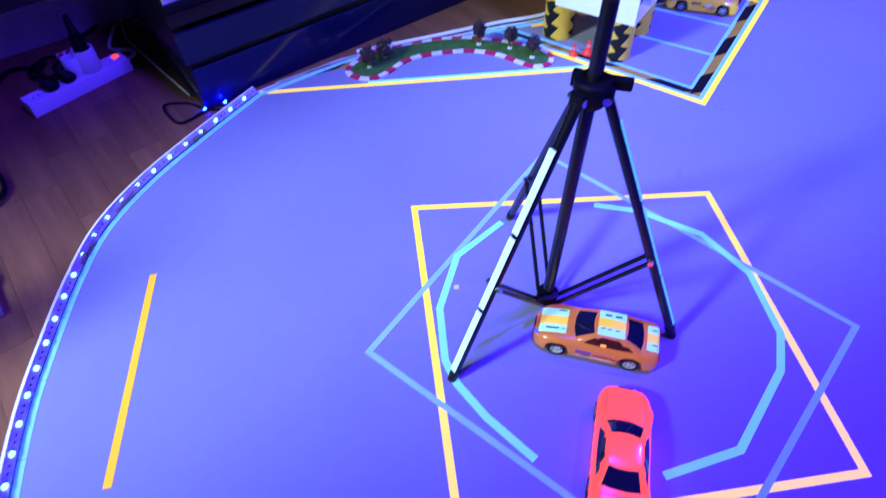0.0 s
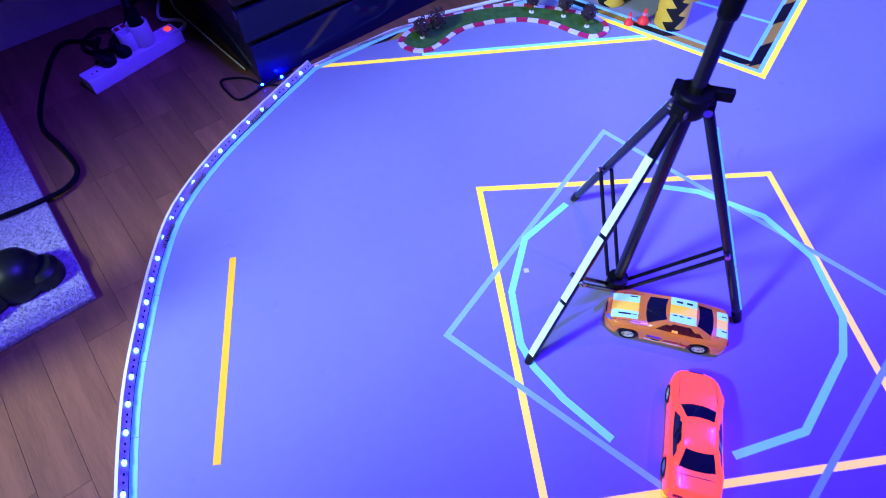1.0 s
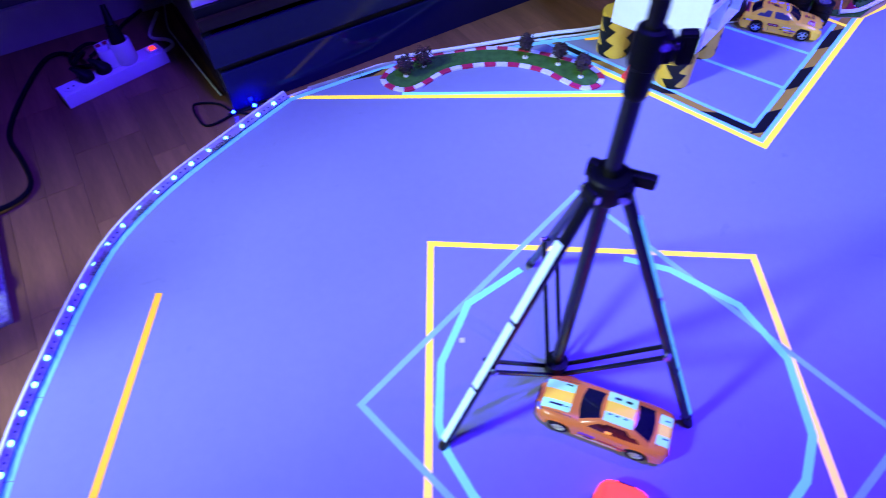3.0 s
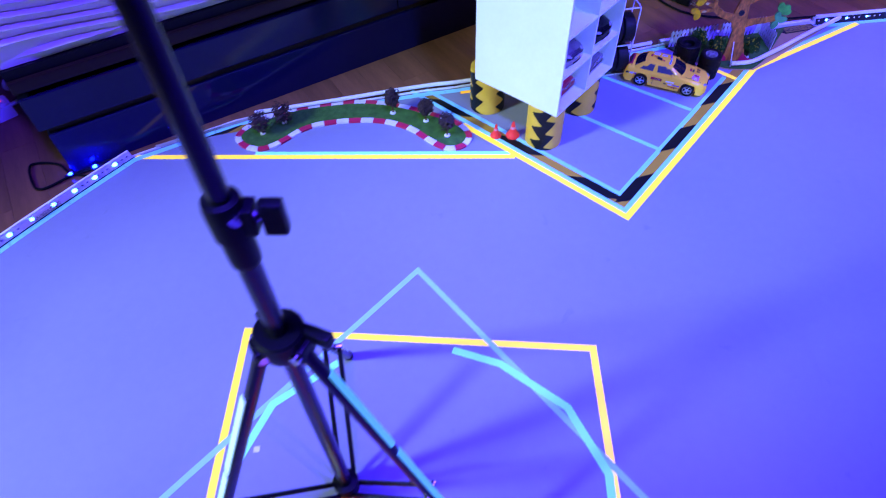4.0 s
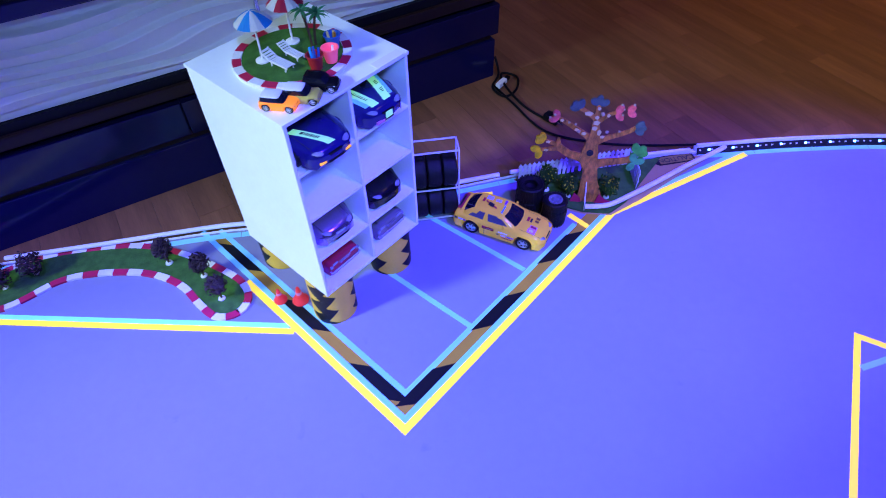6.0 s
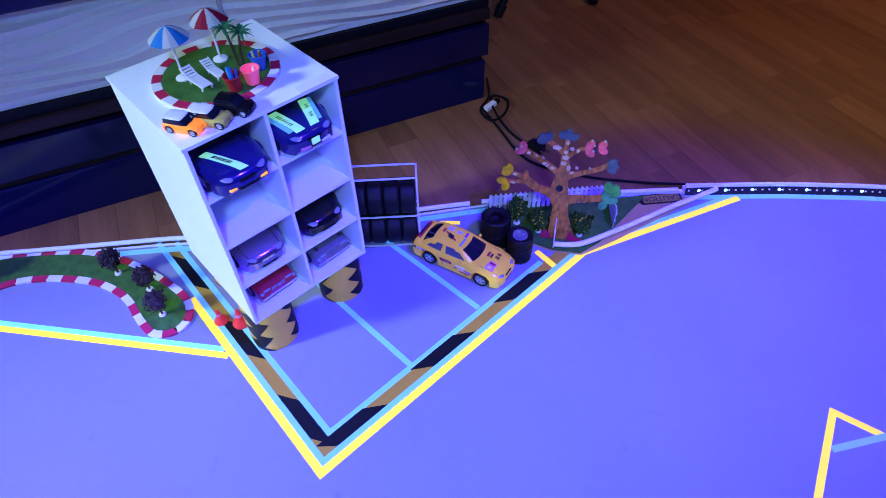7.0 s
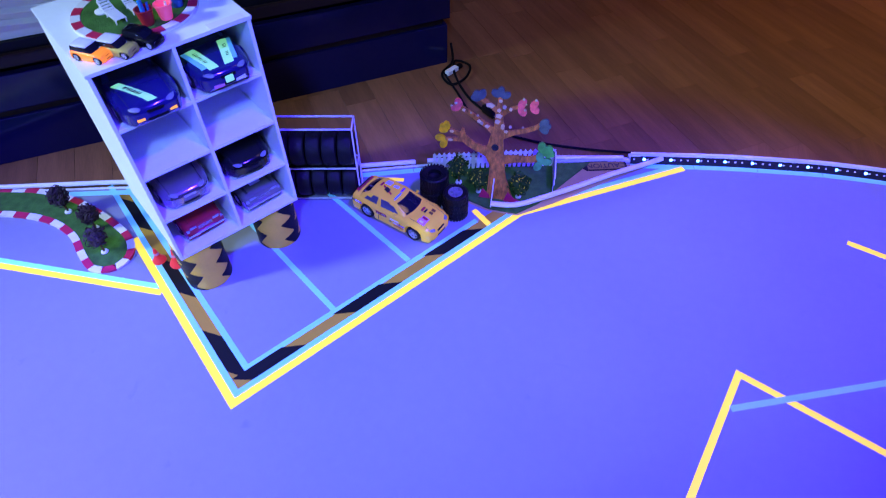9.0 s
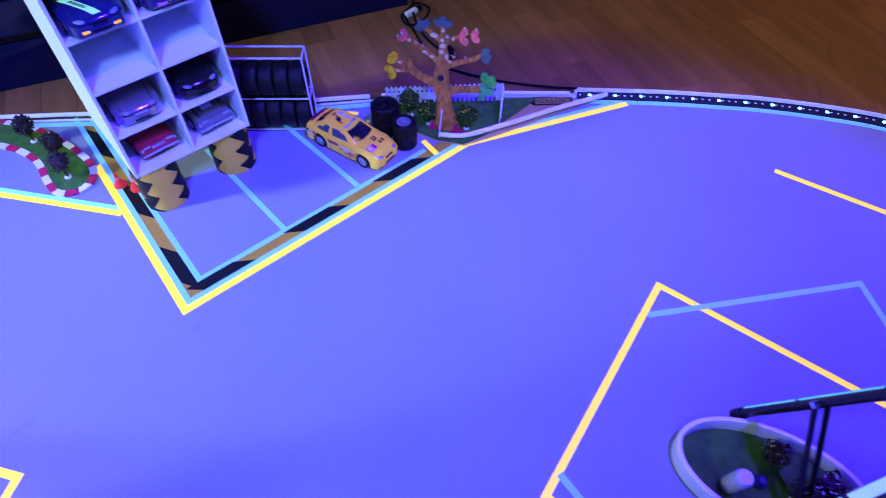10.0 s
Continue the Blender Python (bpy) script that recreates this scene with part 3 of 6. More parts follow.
    # lamps, grille, number plate, mirrors
    for sy in (1, -1):
        zl = profile(shape["top"], 0.465) * H - 0.10 * H
        if shape is BOXY or shape is MINI:
            part("headlight", boxed(0.452 * L, sy * 0.29 * W - 0.08 * W, zl - 0.04 * H, (0.484 if shape is not BOXY else 0.498) * L, sy * 0.29 * W + 0.08 * W, zl + 0.035 * H, bevel=0.015 * H), LAMP_CLEAR, body, "clear headlight lens")
        part("tail_light", boxed(-0.499 * L, sy * 0.27 * W - 0.085 * W, 0.44 * H, -0.47 * L, sy * 0.27 * W + 0.085 * W, 0.55 * H, bevel=0.012 * H), LAMP_RED, body, "red tail light lens")
        if lamps:
            part("fog_light", boxed(0.455 * L, sy * 0.25 * W - 0.060 * W, 0.235 * H, 0.494 * L, sy * 0.25 * W + 0.060 * W, 0.295 * H, bevel=0.01 * H), lamps, body, "lit amber fog light")
        if wing_mirrors:
            part("wing_mirror", boxed(c3 - 0.30 * L * 0.5, sy * 0.485 * W - 0.03 * W, zb + 0.03 * H, c3 - 0.125 * L, sy * 0.485 * W + 0.03 * W, zb + 0.11 * H, bevel=0.02 * H), paint, body)
    part("grille", boxed(0.47 * L, -0.13 * W, 0.38 * H, 0.4985 * L, 0.13 * W, 0.44 * H, bevel=0.008 * H), front or BLACK_PLASTIC, body)
    part("air_intake", boxed(0.47 * L, -0.16 * W, 0.215 * H, 0.5025 * L, 0.16 * W, 0.27 * H, bevel=0.008 * H), BLACK_PLASTIC, body)
    if shape is BOXY:
        part("bumper_bar", boxed(0.488 * L, -0.47 * W, 0.30 * H, 0.515 * L, 0.47 * W, 0.375 * H, bevel=0.012 * H), STEEL, body, "chrome bumper bar")
        for k in range(4):
            part("grille_slat", boxed(0.49 * L, -0.18 * W, (0.47 + 0.032 * k) * H, 0.503 * L, 0.18 * W, (0.482 + 0.032 * k) * H), STEEL, body)
        for sy in (1, -1):
            part("indicator", boxed(0.485 * L, sy * 0.425 * W - 0.035 * W, 0.48 * H, 0.502 * L, sy * 0.425 * W + 0.035 * W, 0.57 * H, bevel=0.008 * H), LAMP_CLEAR, body, "clear indicator lens")
    if bumper:
        part("bumper_sticker", boxed(0.488 * L, -0.07 * W, 0.26 * H, 0.506 * L, 0.07 * W, 0.42 * H, bevel=0.004 * H), bumper, body, "mint bumper sticker")
        for y0, y1, mt in ((-0.27, -0.10, INK_PINK), (0.10, 0.27, INK_WHITE)):
            part("bumper_sticker", boxed(0.47 * L, y0 * W, 0.20 * H, 0.503 * L, y1 * W, 0.27 * H), mt, body)
    if spoiler:
        part("spoiler", boxed(-0.50 * L, -0.43 * W, 0.80 * H, -0.44 * L, 0.43 * W, 0.835 * H, bevel=0.006 * H), paint, body)
        for sy in (1, -1):
            part("spoiler_stay", boxed(-0.485 * L, sy * 0.3 * W - 0.01 * W, 0.69 * H, -0.455 * L, sy * 0.3 * W + 0.01 * W, 0.81 * H), paint, body)

    def surface(x, y):
        s = x / L
        zt, w = profile(shape["top"], s) * H, profile(shape["half"], s) * W
        q = abs(y) / w
        return zt + (0.022 * H - 0.008 * H * q / 0.55 if q < 0.55 else 0.014 * H - 0.026 * H * (q - 0.55) / 0.29)

    def decal(nm, mat, where, x0, x1, y0, y1, lift=0.0005, skew=0.0, lab=""):
        """A sticker on the bonnet or boot (where 'body') or on the roof, given as shares of length and width."""
        g, grid, k = bmesh.new(), [], 7
        for i in range(k):
            row = []
            for j in range(5):
                x = (x0 + (x1 - x0) * i / (k - 1)) * L
                y = (y0 + (y1 - y0) * j / 4) * W + skew * W * i / (k - 1)
                z = surface(x, y) if where == "body" else zb + (zr - zb) * 0.975 + 0.018 * H * max(0.0, 1 - max(abs(y) / wr, abs(x - (c1 + c2) / 2) / ((c2 - c1) / 2)) ** 2) + 0.0004
                row.append(g.verts.new((x, y, z + lift)))
            grid.append(row)
        for a, b in zip(grid, grid[1:]):
            for j in range(4):
                g.faces.new((a[j], a[j + 1], b[j + 1], b[j]))
        part(nm, g, mat, body, lab)

    if shape is not BOXY and shape is not MINI and shape is not COUPE:
        for sy in (1, -1):
            g = bmesh.new()
            at = pose(0.452 * L, sy * 0.275 * W, profile(shape["top"], 0.452) * H - 0.028 * H, 0, 6, -sy * 24)
            bmesh.ops.create_uvsphere(g, u_segments=14, v_segments=8, radius=1.0, matrix=at @ Matrix.Diagonal((0.046 * L, 0.074 * W, 0.028 * H, 1)))
            part("headlight", g, LAMP_CLEAR, body, "clear headlight lens", smooth=True)
    for args in stripes:
        decal("stripe", *args, lab="bright stripe sticker")
    for args in prints:
        decal("sticker", *(args if len(args) > 6 else (*args, 0.0009)))

    def side_bar(mat, x0, x1, z0, z1, sy):
        s = (x0 + x1) / 2
        y = profile(shape["half"], s) * W
        part("side_sticker", boxed(x0 * L, sy * y - 0.0004, z0 * H, x1 * L, sy * y + 0.0005, z1 * H), mat, body)

    top_side[name] = side_bar
    if shape is not MINI:
        for sy in (1, -1):
            for x in (-0.135, 0.135):
                y = profile(shape["half"], x) * W
                part("door_seam", boxed(x * L - 0.0003, sy * y - 0.0003, 0.17 * H, x * L + 0.0003, sy * y + 0.0002, 0.44 * H), INK, body)
            decal("bonnet_seam", INK, "body", c3 / L + 0.01, 0.455, sy * 0.355 - 0.004, sy * 0.355 + 0.004, 0.0003, -sy * 0.03)
        decal("boot_seam", INK, "body", c0 / L - 0.012, c0 / L - 0.006, -0.33, 0.33, 0.0003)
    return top, body


top_side = {}
# slight emission put into the orange paint lifts its brightness
PAINT_ORANGE = material("orange_paint_with_glow", (0.72, 0.26, 0.03), 0.22, vary=0.06, coat=0.5, glow=0.17, glow_colour=(1.0, 0.22, 0.02))
# strong emission in the red stands in for fluorescence under the blue lamps
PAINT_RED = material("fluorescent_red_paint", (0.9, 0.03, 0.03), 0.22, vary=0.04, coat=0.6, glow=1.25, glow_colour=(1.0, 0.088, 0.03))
# emission put into the yellow makes up for weak lamp light in the pit
PAINT_YELLOW = material("yellow_paint_with_glow", (0.82, 0.56, 0.05), 0.22, vary=0.06, coat=0.5, glow=0.16, glow_colour=(1.0, 0.52, 0.08))
PAINT_BLUE = material("dark_blue_car_paint", (0.012, 0.011, 0.095), 0.16, vary=0.1, coat=1.0)
PAINT_SILVER = material("silver_car_paint", (0.36, 0.28, 0.38), 0.18, metal=0.85, vary=0.06, coat=0.6)
PAINT_GREY = material("grey_car_paint", (0.20, 0.185, 0.19), 0.25, metal=0.4, vary=0.06, coat=0.4)
PAINT_BLACK = material("black_car_paint", (0.006, 0.006, 0.009), 0.15, vary=0.1, coat=0.35)
PAINT_MAROON = material("dark_red_car_paint", (0.36, 0.014, 0.035), 0.3, vary=0.08, coat=0.4)
PAINT_NEON = material("fluorescent_orange_paint", (0.9, 0.22, 0.02), 0.3, coat=0.4, glow=0.8, glow_colour=(1.0, 0.26, 0.03))
PAINT_CREAM = material("pale_gold_paint", (0.50, 0.42, 0.08), 0.3, coat=0.5)
PAINT_WHITE = material("white_car_paint", (0.8, 0.8, 0.82), 0.3, coat=0.4)
WHITE_RIM = material("white_rim", (0.8, 0.8, 0.82), 0.35, vary=0.05)

three = lambda where, x0, x1: [(STRIPE_GREEN, where, x0, x1, -0.30, -0.115), (STRIPE_YELLOW, where, x0, x1, -0.115, 0.105), (STRIPE_GREEN, where, x0, x1, 0.105, 0.29)]
# pale reflection of the race car's side glass, put into the colour
GLASS_PALE = material("pale_reflection_window", (0.10, 0.095, 0.13), 0.12, vary=0.2, coat=0.6)
RIM_CHROME = material("chrome_rim", (0.85, 0.85, 0.88), 0.15, metal=0.7, vary=0.05)
GLASS_RED = material("red_tinted_window", (0.10, 0.018, 0.014), 0.1, vary=0.6, scale=160, coat=0.5)
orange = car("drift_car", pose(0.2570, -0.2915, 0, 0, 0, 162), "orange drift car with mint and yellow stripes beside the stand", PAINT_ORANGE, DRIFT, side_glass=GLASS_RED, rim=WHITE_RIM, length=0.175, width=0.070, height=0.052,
             stripes=three("body", 0.24, 0.455) + three("roof", -0.205, 0.005) + three("body", -0.48, -0.385),
             prints=[(INK, "body", 0.26, 0.32, -0.27, -0.24), (INK, "body", 0.30, 0.40, 0.17, 0.21), (INK, "body", 0.25, 0.29, 0.18, 0.20), (INK, "roof", -0.16, -0.13, 0.13, 0.16), (INK, "roof", -0.10, -0.07, 0.13, 0.16), (INK, "roof", -0.05, -0.02, 0.13, 0.16), (INK, "roof", -0.17, -0.12, -0.22, -0.17), (INK, "roof", -0.09, -0.04, -0.22, -0.17), (INK, "body", -0.465, -0.425, 0.14, 0.17), (INK, "body", -0.46, -0.42, -0.21, -0.18)])
for x0, x1, z0, z1, mt in ((0.02, 0.14, 0.34, 0.44, INK_VIOLET), (-0.12, 0.0, 0.30, 0.36, INK_RED), (-0.22, -0.13, 0.28, 0.33, INK_RED), (-0.15, 0.15, 0.20, 0.235, INK_WHITE), (0.03, 0.10, 0.24, 0.28, INK)):
    top_side["drift_car"](mt, x0, x1, z0, z1, 1)
    top_side["drift_car"](mt, x0, x1, z0, z1, -1)
part("side_marker", boxed(-0.014, 0.0285, 0.0375, -0.006, 0.0305, 0.0410), LAMP_AMBER, orange[1], "small lit amber marker")
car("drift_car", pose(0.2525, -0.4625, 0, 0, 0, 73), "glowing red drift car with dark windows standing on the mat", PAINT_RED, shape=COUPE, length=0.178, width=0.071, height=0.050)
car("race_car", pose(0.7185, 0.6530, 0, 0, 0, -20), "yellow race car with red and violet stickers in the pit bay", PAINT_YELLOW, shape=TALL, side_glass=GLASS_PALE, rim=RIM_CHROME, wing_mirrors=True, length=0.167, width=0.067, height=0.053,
             prints=[(INK_RED, "body", -0.485, -0.425, -0.30, 0.32), (INK, "body", -0.465, -0.445, -0.22, 0.22, 0.0013),
                     (INK_RED, "roof", -0.20, -0.06, 0.0, 0.05, 0.0009, -0.16), (INK, "roof", -0.16, -0.10, -0.10, 0.03, 0.0012, -0.05), (INK_PALE, "roof", -0.21, -0.14, 0.10, 0.24, 0.0009), (INK_PALE, "roof", -0.11, -0.05, 0.10, 0.20, 0.0009), (INK_RED, "roof", -0.24, -0.215, -0.02, 0.12, 0.0009), (INK_VIOLET, "roof", -0.015, 0.01, 0.08, 0.24, 0.0009), (INK_SKY, "roof", 0.0, 0.018, -0.24, 0.05, 0.0009),
                     (INK_PINK, "body", 0.30, 0.385, -0.34, -0.20), (INK_WHITE, "body", 0.32, 0.36, -0.30, -0.24, 0.0013), (INK_PINK, "body", 0.31, 0.385, -0.19, -0.08), (INK_RED, "body", 0.32, 0.375, -0.17, -0.10, 0.0013), (INK_RED, "body", 0.25, 0.275, 0.0, 0.16), (INK, "body", 0.285, 0.305, 0.0, 0.14), (INK_BROWN, "body", 0.33, 0.37, 0.06, 0.14), (INK_BROWN, "body", 0.33, 0.37, 0.17, 0.25)])
for x0, x1, z0, z1, mt in ((-0.16, -0.03, 0.42, 0.52, INK_RED), (-0.145, -0.045, 0.455, 0.485, INK_WHITE), (-0.47, -0.44, 0.46, 0.53, INK), (-0.43, -0.38, 0.47, 0.53, INK_PALE), (-0.37, -0.345, 0.47, 0.53, INK_VIOLET), (0.02, 0.12, 0.44, 0.475, INK_WHITE), (0.0, 0.03, 0.33, 0.37, INK), (0.05, 0.10, 0.33, 0.37, INK_PALE), (0.11, 0.19, 0.33, 0.38, INK_VIOLET), (0.06, 0.17, 0.24, 0.27, INK_RED)):
    top_side["race_car"](mt, x0, x1, z0, z1, -1)
    top_side["race_car"](mt, x0, x1, z0, z1, 1)


def bay(column, row, out=0.0, lean=0.0):
    """A car's pose in a bay of the garage, its nose looking out."""
    return CAB @ pose(CW * (0.255 + 0.49 * column), CD / 2 - 0.001 - out, ROWS_Z[row] + 0.0002, 0, 0, -90 + lean)


G = "cars in the garage"
car("toy_coupe", bay(0, 3, 0.020), "dark blue coupe with mint bonnet stripe in a white bay", PAINT_BLUE, group=G, lamps=LAMP_AMBER, height=0.05,
    stripes=[(STRIPE_GREEN, "body", 0.215, 0.455, -0.37, -0.23, 0.0005, 0.33)],
    prints=[(INK, "body", x, x + w, -0.335 + 1.375 * (x - 0.215), -0.265 + 1.375 * (x - 0.215), 0.0009, 1.375 * w) for x, w in ((0.275, 0.018), (0.298, 0.006), (0.308, 0.010), (0.322, 0.008), (0.334, 0.012), (0.350, 0.007), (0.361, 0.010), (0.375, 0.008))])
car("toy_coupe", bay(1, 3, 0.012), "dark blue coupe with two mint stripes in a white bay", PAINT_BLUE, group=G, height=0.05,
    stripes=[(STRIPE_GREEN, "body", 0.2, 0.44, -0.36, -0.20, 0.0005, 0.14), (CYAN_WALL, "body", 0.2, 0.42, -0.44, -0.36, 0.0005, 0.12), (STRIPE_GREEN, "body", 0.2, 0.44, 0.20, 0.36, 0.0005, -0.16), (CYAN_WALL, "body", 0.2, 0.42, 0.36, 0.43, 0.0005, -0.14)], prints=[(INK, "body", x, x + 0.008, y, y + 0.06, 0.0009) for x, y in ((0.25, -0.29), (0.265, -0.28), (0.28, -0.27), (0.30, -0.26), (0.315, -0.25), (0.33, -0.24), (0.35, -0.23), (0.365, -0.22), (0.26, 0.22), (0.275, 0.21), (0.29, 0.20), (0.34, 0.17), (0.355, 0.16), (0.37, 0.15))], bumper=STRIPE_GREEN)
car("toy_saloon", bay(0, 1, 0.001), "silver saloon with violet sheen in a white bay", PAINT_SILVER, group=G, height=0.049, length=0.174, width=0.070, front=STEEL)
car("toy_saloon", bay(1, 1, 0.001), "glossy black saloon in a white bay", PAINT_BLACK, group=G, height=0.049, length=0.174, width=0.071)
car("toy_saloon", bay(0, 0, -0.006, 3), "dark red boxy saloon in a white bay", PAINT_MAROON, BOXY, group=G, height=0.045, length=0.163, width=0.061)
car("toy_saloon", bay(1, 0, -0.005, 3), "grey boxy race saloon with printed number in a white bay", PAINT_GREY, BOXY, group=G, height=0.046, length=0.165, width=0.062, prints=[(INK, "body", 0.20, 0.44, -0.36, -0.30), (INK, "body", 0.20, 0.44, 0.30, 0.36), (INK_PALE, "body", 0.22, 0.38, -0.14, 0.14)])

TOP_Z = 0.0935 + CH
M = "toy cars on the garage roof"
car("toy_hatchback", pose(0.4625, 0.4415, TOP_Z, 0, 0, -4), "neon orange toy hatchback with pale roof", PAINT_NEON, MINI, 0.041, 0.0215, 0.0180, M, roof=PAINT_WHITE)
car("toy_hatchback", pose(0.4842, 0.4565, TOP_Z, 0, 0, -2), "pale gold toy hatchback with white roof", PAINT_CREAM, MINI, 0.041, 0.0215, 0.0180, M, roof=PAINT_WHITE)
car("toy_hatchback", pose(0.4995, 0.4805, TOP_Z, 0, 0, -2), "black toy hatchback with white flank stripe", PAINT_BLACK, MINI, 0.041, 0.0215, 0.0180, M)


# ---- light stand ----
# emission stands in for the light this tape throws back
TAPE_LEG = material("reflective_tape_with_glow", (0.7, 0.85, 0.8), 0.4, vary=0.05, glow=0.5, glow_colour=(0.45, 0.95, 0.85))


def light_stand(base, top, feet, label, knob_turn=4, mast=1.55):
    """A stand whose mast leans a little: base is its place on the mat, top the place of its leg hub."""
    HUB, HINGE = 0.384, 0.017
    st = thing("light_stand", pose(base[0], base[1], 0), label, "light stand", "light stands")
    lean = Vector(((top[0] - base[0]) / HUB, (top[1] - base[1]) / HUB, 0))
    axis = lambda z: lean * z + Vector((0, 0, z))

    def leaned(bm):
        for v in bm.verts:
            v.co += lean * v.co.z
        return bm

    part("mast", rodded(axis(0.02), axis(0.530), 0.0080, n=20), BLACK_METAL, st, smooth=True)
    part("mast", rodded(axis(0.530), axis(mast), 0.0070, n=20), BLACK_METAL, st, smooth=True)
    bm = lathe(bmesh.new(), [(0.0081, 0.487), (0.0098, 0.489), (0.0103, 0.494), (0.0103, 0.515), (0.0122, 0.517), (0.0122, 0.541), (0.0112, 0.546), (0.0071, 0.547)], 24)
    clamp = part("clamp", leaned(bm), BLACK_PLASTIC, st, smooth=True)
    turn = pose(0, 0, 0, 0, 0, knob_turn)
    part("clamp_ear", leaned(boxed(0.008, -0.007, 0.520, 0.0175, 0.007, 0.541, m=turn, bevel=0.002)), BLACK_PLASTIC, clamp)
    bm = rodded((0.016, 0, 0.530), (0.021, 0, 0.531), 0.0035, n=10)
    bmesh.ops.transform(bm, matrix=turn, verts=bm.verts)
    part("knob_stem", leaned(bm), STEEL, clamp)
    bm = boxed(0.0200, -0.0045, 0.517, 0.0345, 0.0045, 0.543, m=turn, bevel=0.003)
    for k in range(5):
        box(bm, 0.0215 + k * 0.0026, -0.0051, 0.519, 0.0227 + k * 0.0026, 0.0051, 0.541, m=turn)
    part("knob", leaned(bm), BLACK_PLASTIC, clamp, "black ribbed clamp knob")
    bm = rodded((0.009, -0.006, 0.537), (0.0095, -0.0105, 0.537), 0.0038, n=12)
    part("hub_bolt", leaned(bm), STEEL, clamp)
    bm = lathe(bmesh.new(), [(0.0081, 0.372), (0.0165, 0.373), (0.0185, 0.377), (0.0185, 0.390), (0.0200, 0.391), (0.0200, 0.400), (0.0180, 0.402), (0.0081, 0.402)], 24)
    hub = part("hub", leaned(bm), BLACK_PLASTIC, st, "black moulded leg hub", smooth=True)
    part("slider", leaned(lathe(bmesh.new(), [(0.0081, 0.012), (0.0155, 0.014), (0.0155, 0.036), (0.0081, 0.038)], 20)), BLACK_PLASTIC, st, smooth=True)
    part("wing_knob", leaned(boxed(0.012, 0.004, 0.388, 0.040, 0.014, 0.401, m=pose(0, 0, 0, 0, 0, -18), bevel=0.003)), BLACK_PLASTIC, hub)
    part("wing_knob", leaned(boxed(-0.024, 0.000, 0.386, -0.012, 0.010, 0.404, m=pose(0, 0, 0, 0, 0, -28), bevel=0.003)), BLACK_PLASTIC, hub)
    for k, (fx, fy) in enumerate(feet):
        out = Vector((fx - base[0], fy - base[1], 0))
        d = (out - lean * HUB).normalized()
        side = Vector((-d.y, d.x, 0))
        a = axis(HUB) + d * HINGE
        b = out + Vector((0, 0, 0.006))
        leg = part("leg", rodded(a, b, 0.0062, n=14), BLACK_METAL, st, smooth=True)
        part("rubber_foot", rodded(b + (a - b).normalized() * 0.016, b - (a - b).normalized() * 0.006, 0.0074, 0.006, 12), TYRE, leg)
        yaw = math.degrees(math.atan2(d.y, d.x))
        part("hinge", leaned(boxed(0.006, -0.0085, 0.375, 0.024, 0.0085, 0.393, m=pose(0, 0, 0, 0, 0, yaw), bevel=0.003)), BLACK_PLASTIC, hub)
        c = axis(HUB) + d * 0.018
        part("bolt", rodded(c + side * 0.0098, c - side * 0.0125, 0.0048, n=12), STEEL, hub)
        p = a.lerp(b, 0.605)
        q = axis(0.022) + (out.normalized()) * 0.014
        for sy in (-1, 1):
            o = side * 0.0085 * sy
            part("brace", rodded(p + o, q + o, 0.0031, n=8), BLACK_METAL, st)
        part("brace_pin", rodded(p - side * 0.012, p + side * 0.012, 0.0038, n=10), STEEL, leg)
        along = b - a
        up = along.cross(side).normalized()
        up = up if up.z > 0 else -up
        if k == 0:
            for t0, t1 in ((0.14, 0.41), (0.425, 0.69), (0.705, 0.965)):
                g = bmesh.new()
                lift = up * 0.0062
                c = [a + along * t0 - side * 0.0046 + lift, a + along * t1 - side * 0.0046 + lift, a + along * t1 + side * 0.0046 + lift, a + along * t0 + side * 0.0046 + lift]
                f = [g.verts.new(v) for v in c] + [g.verts.new(v + up * 0.0012) for v in c]
                for face in ((3, 2, 1, 0), (4, 5, 6, 7), (0, 1, 5, 4), (1, 2, 6, 5), (2, 3, 7, 6), (3, 0, 4, 7)):
                    g.faces.new([f[i] for i in face])
                part("tape_strip", g, TAPE_LEG, leg, "white reflective tape strip")
        else:
            for t0, t1 in ((0.08, 0.36), (0.39, 0.68), (0.70, 0.94)):
                lift = d * 0.0044 + side * 0.0018 if k == 1 else up * 0.0030
                part("tape_strip", rodded(a + along * t0 + lift, a + along * t1 + lift, 0.0040, n=10), CYAN_TAPE, leg, "turquoise reflective tape strip")
    return st


light_stand((0.1970, -0.2225), (0.2040, -0.2290), ((0.0507, -0.3387), (0.3699, -0.2869), (0.1653, -0.0369)), "black metal light stand with taped legs on the mat")
light_stand((1.425, 0.166), (1.440, 0.160), ((1.275, 0.070), (1.614, 0.128), (1.360, 0.290)), "black metal light stand with taped legs over the oval bed", 4)

# ---- console ----
ROOM_M = pose(0, 0, 0, 0, 0, ROOM)
CON_V, CON_0, CON_1 = 0.512, -0.168, 1.222


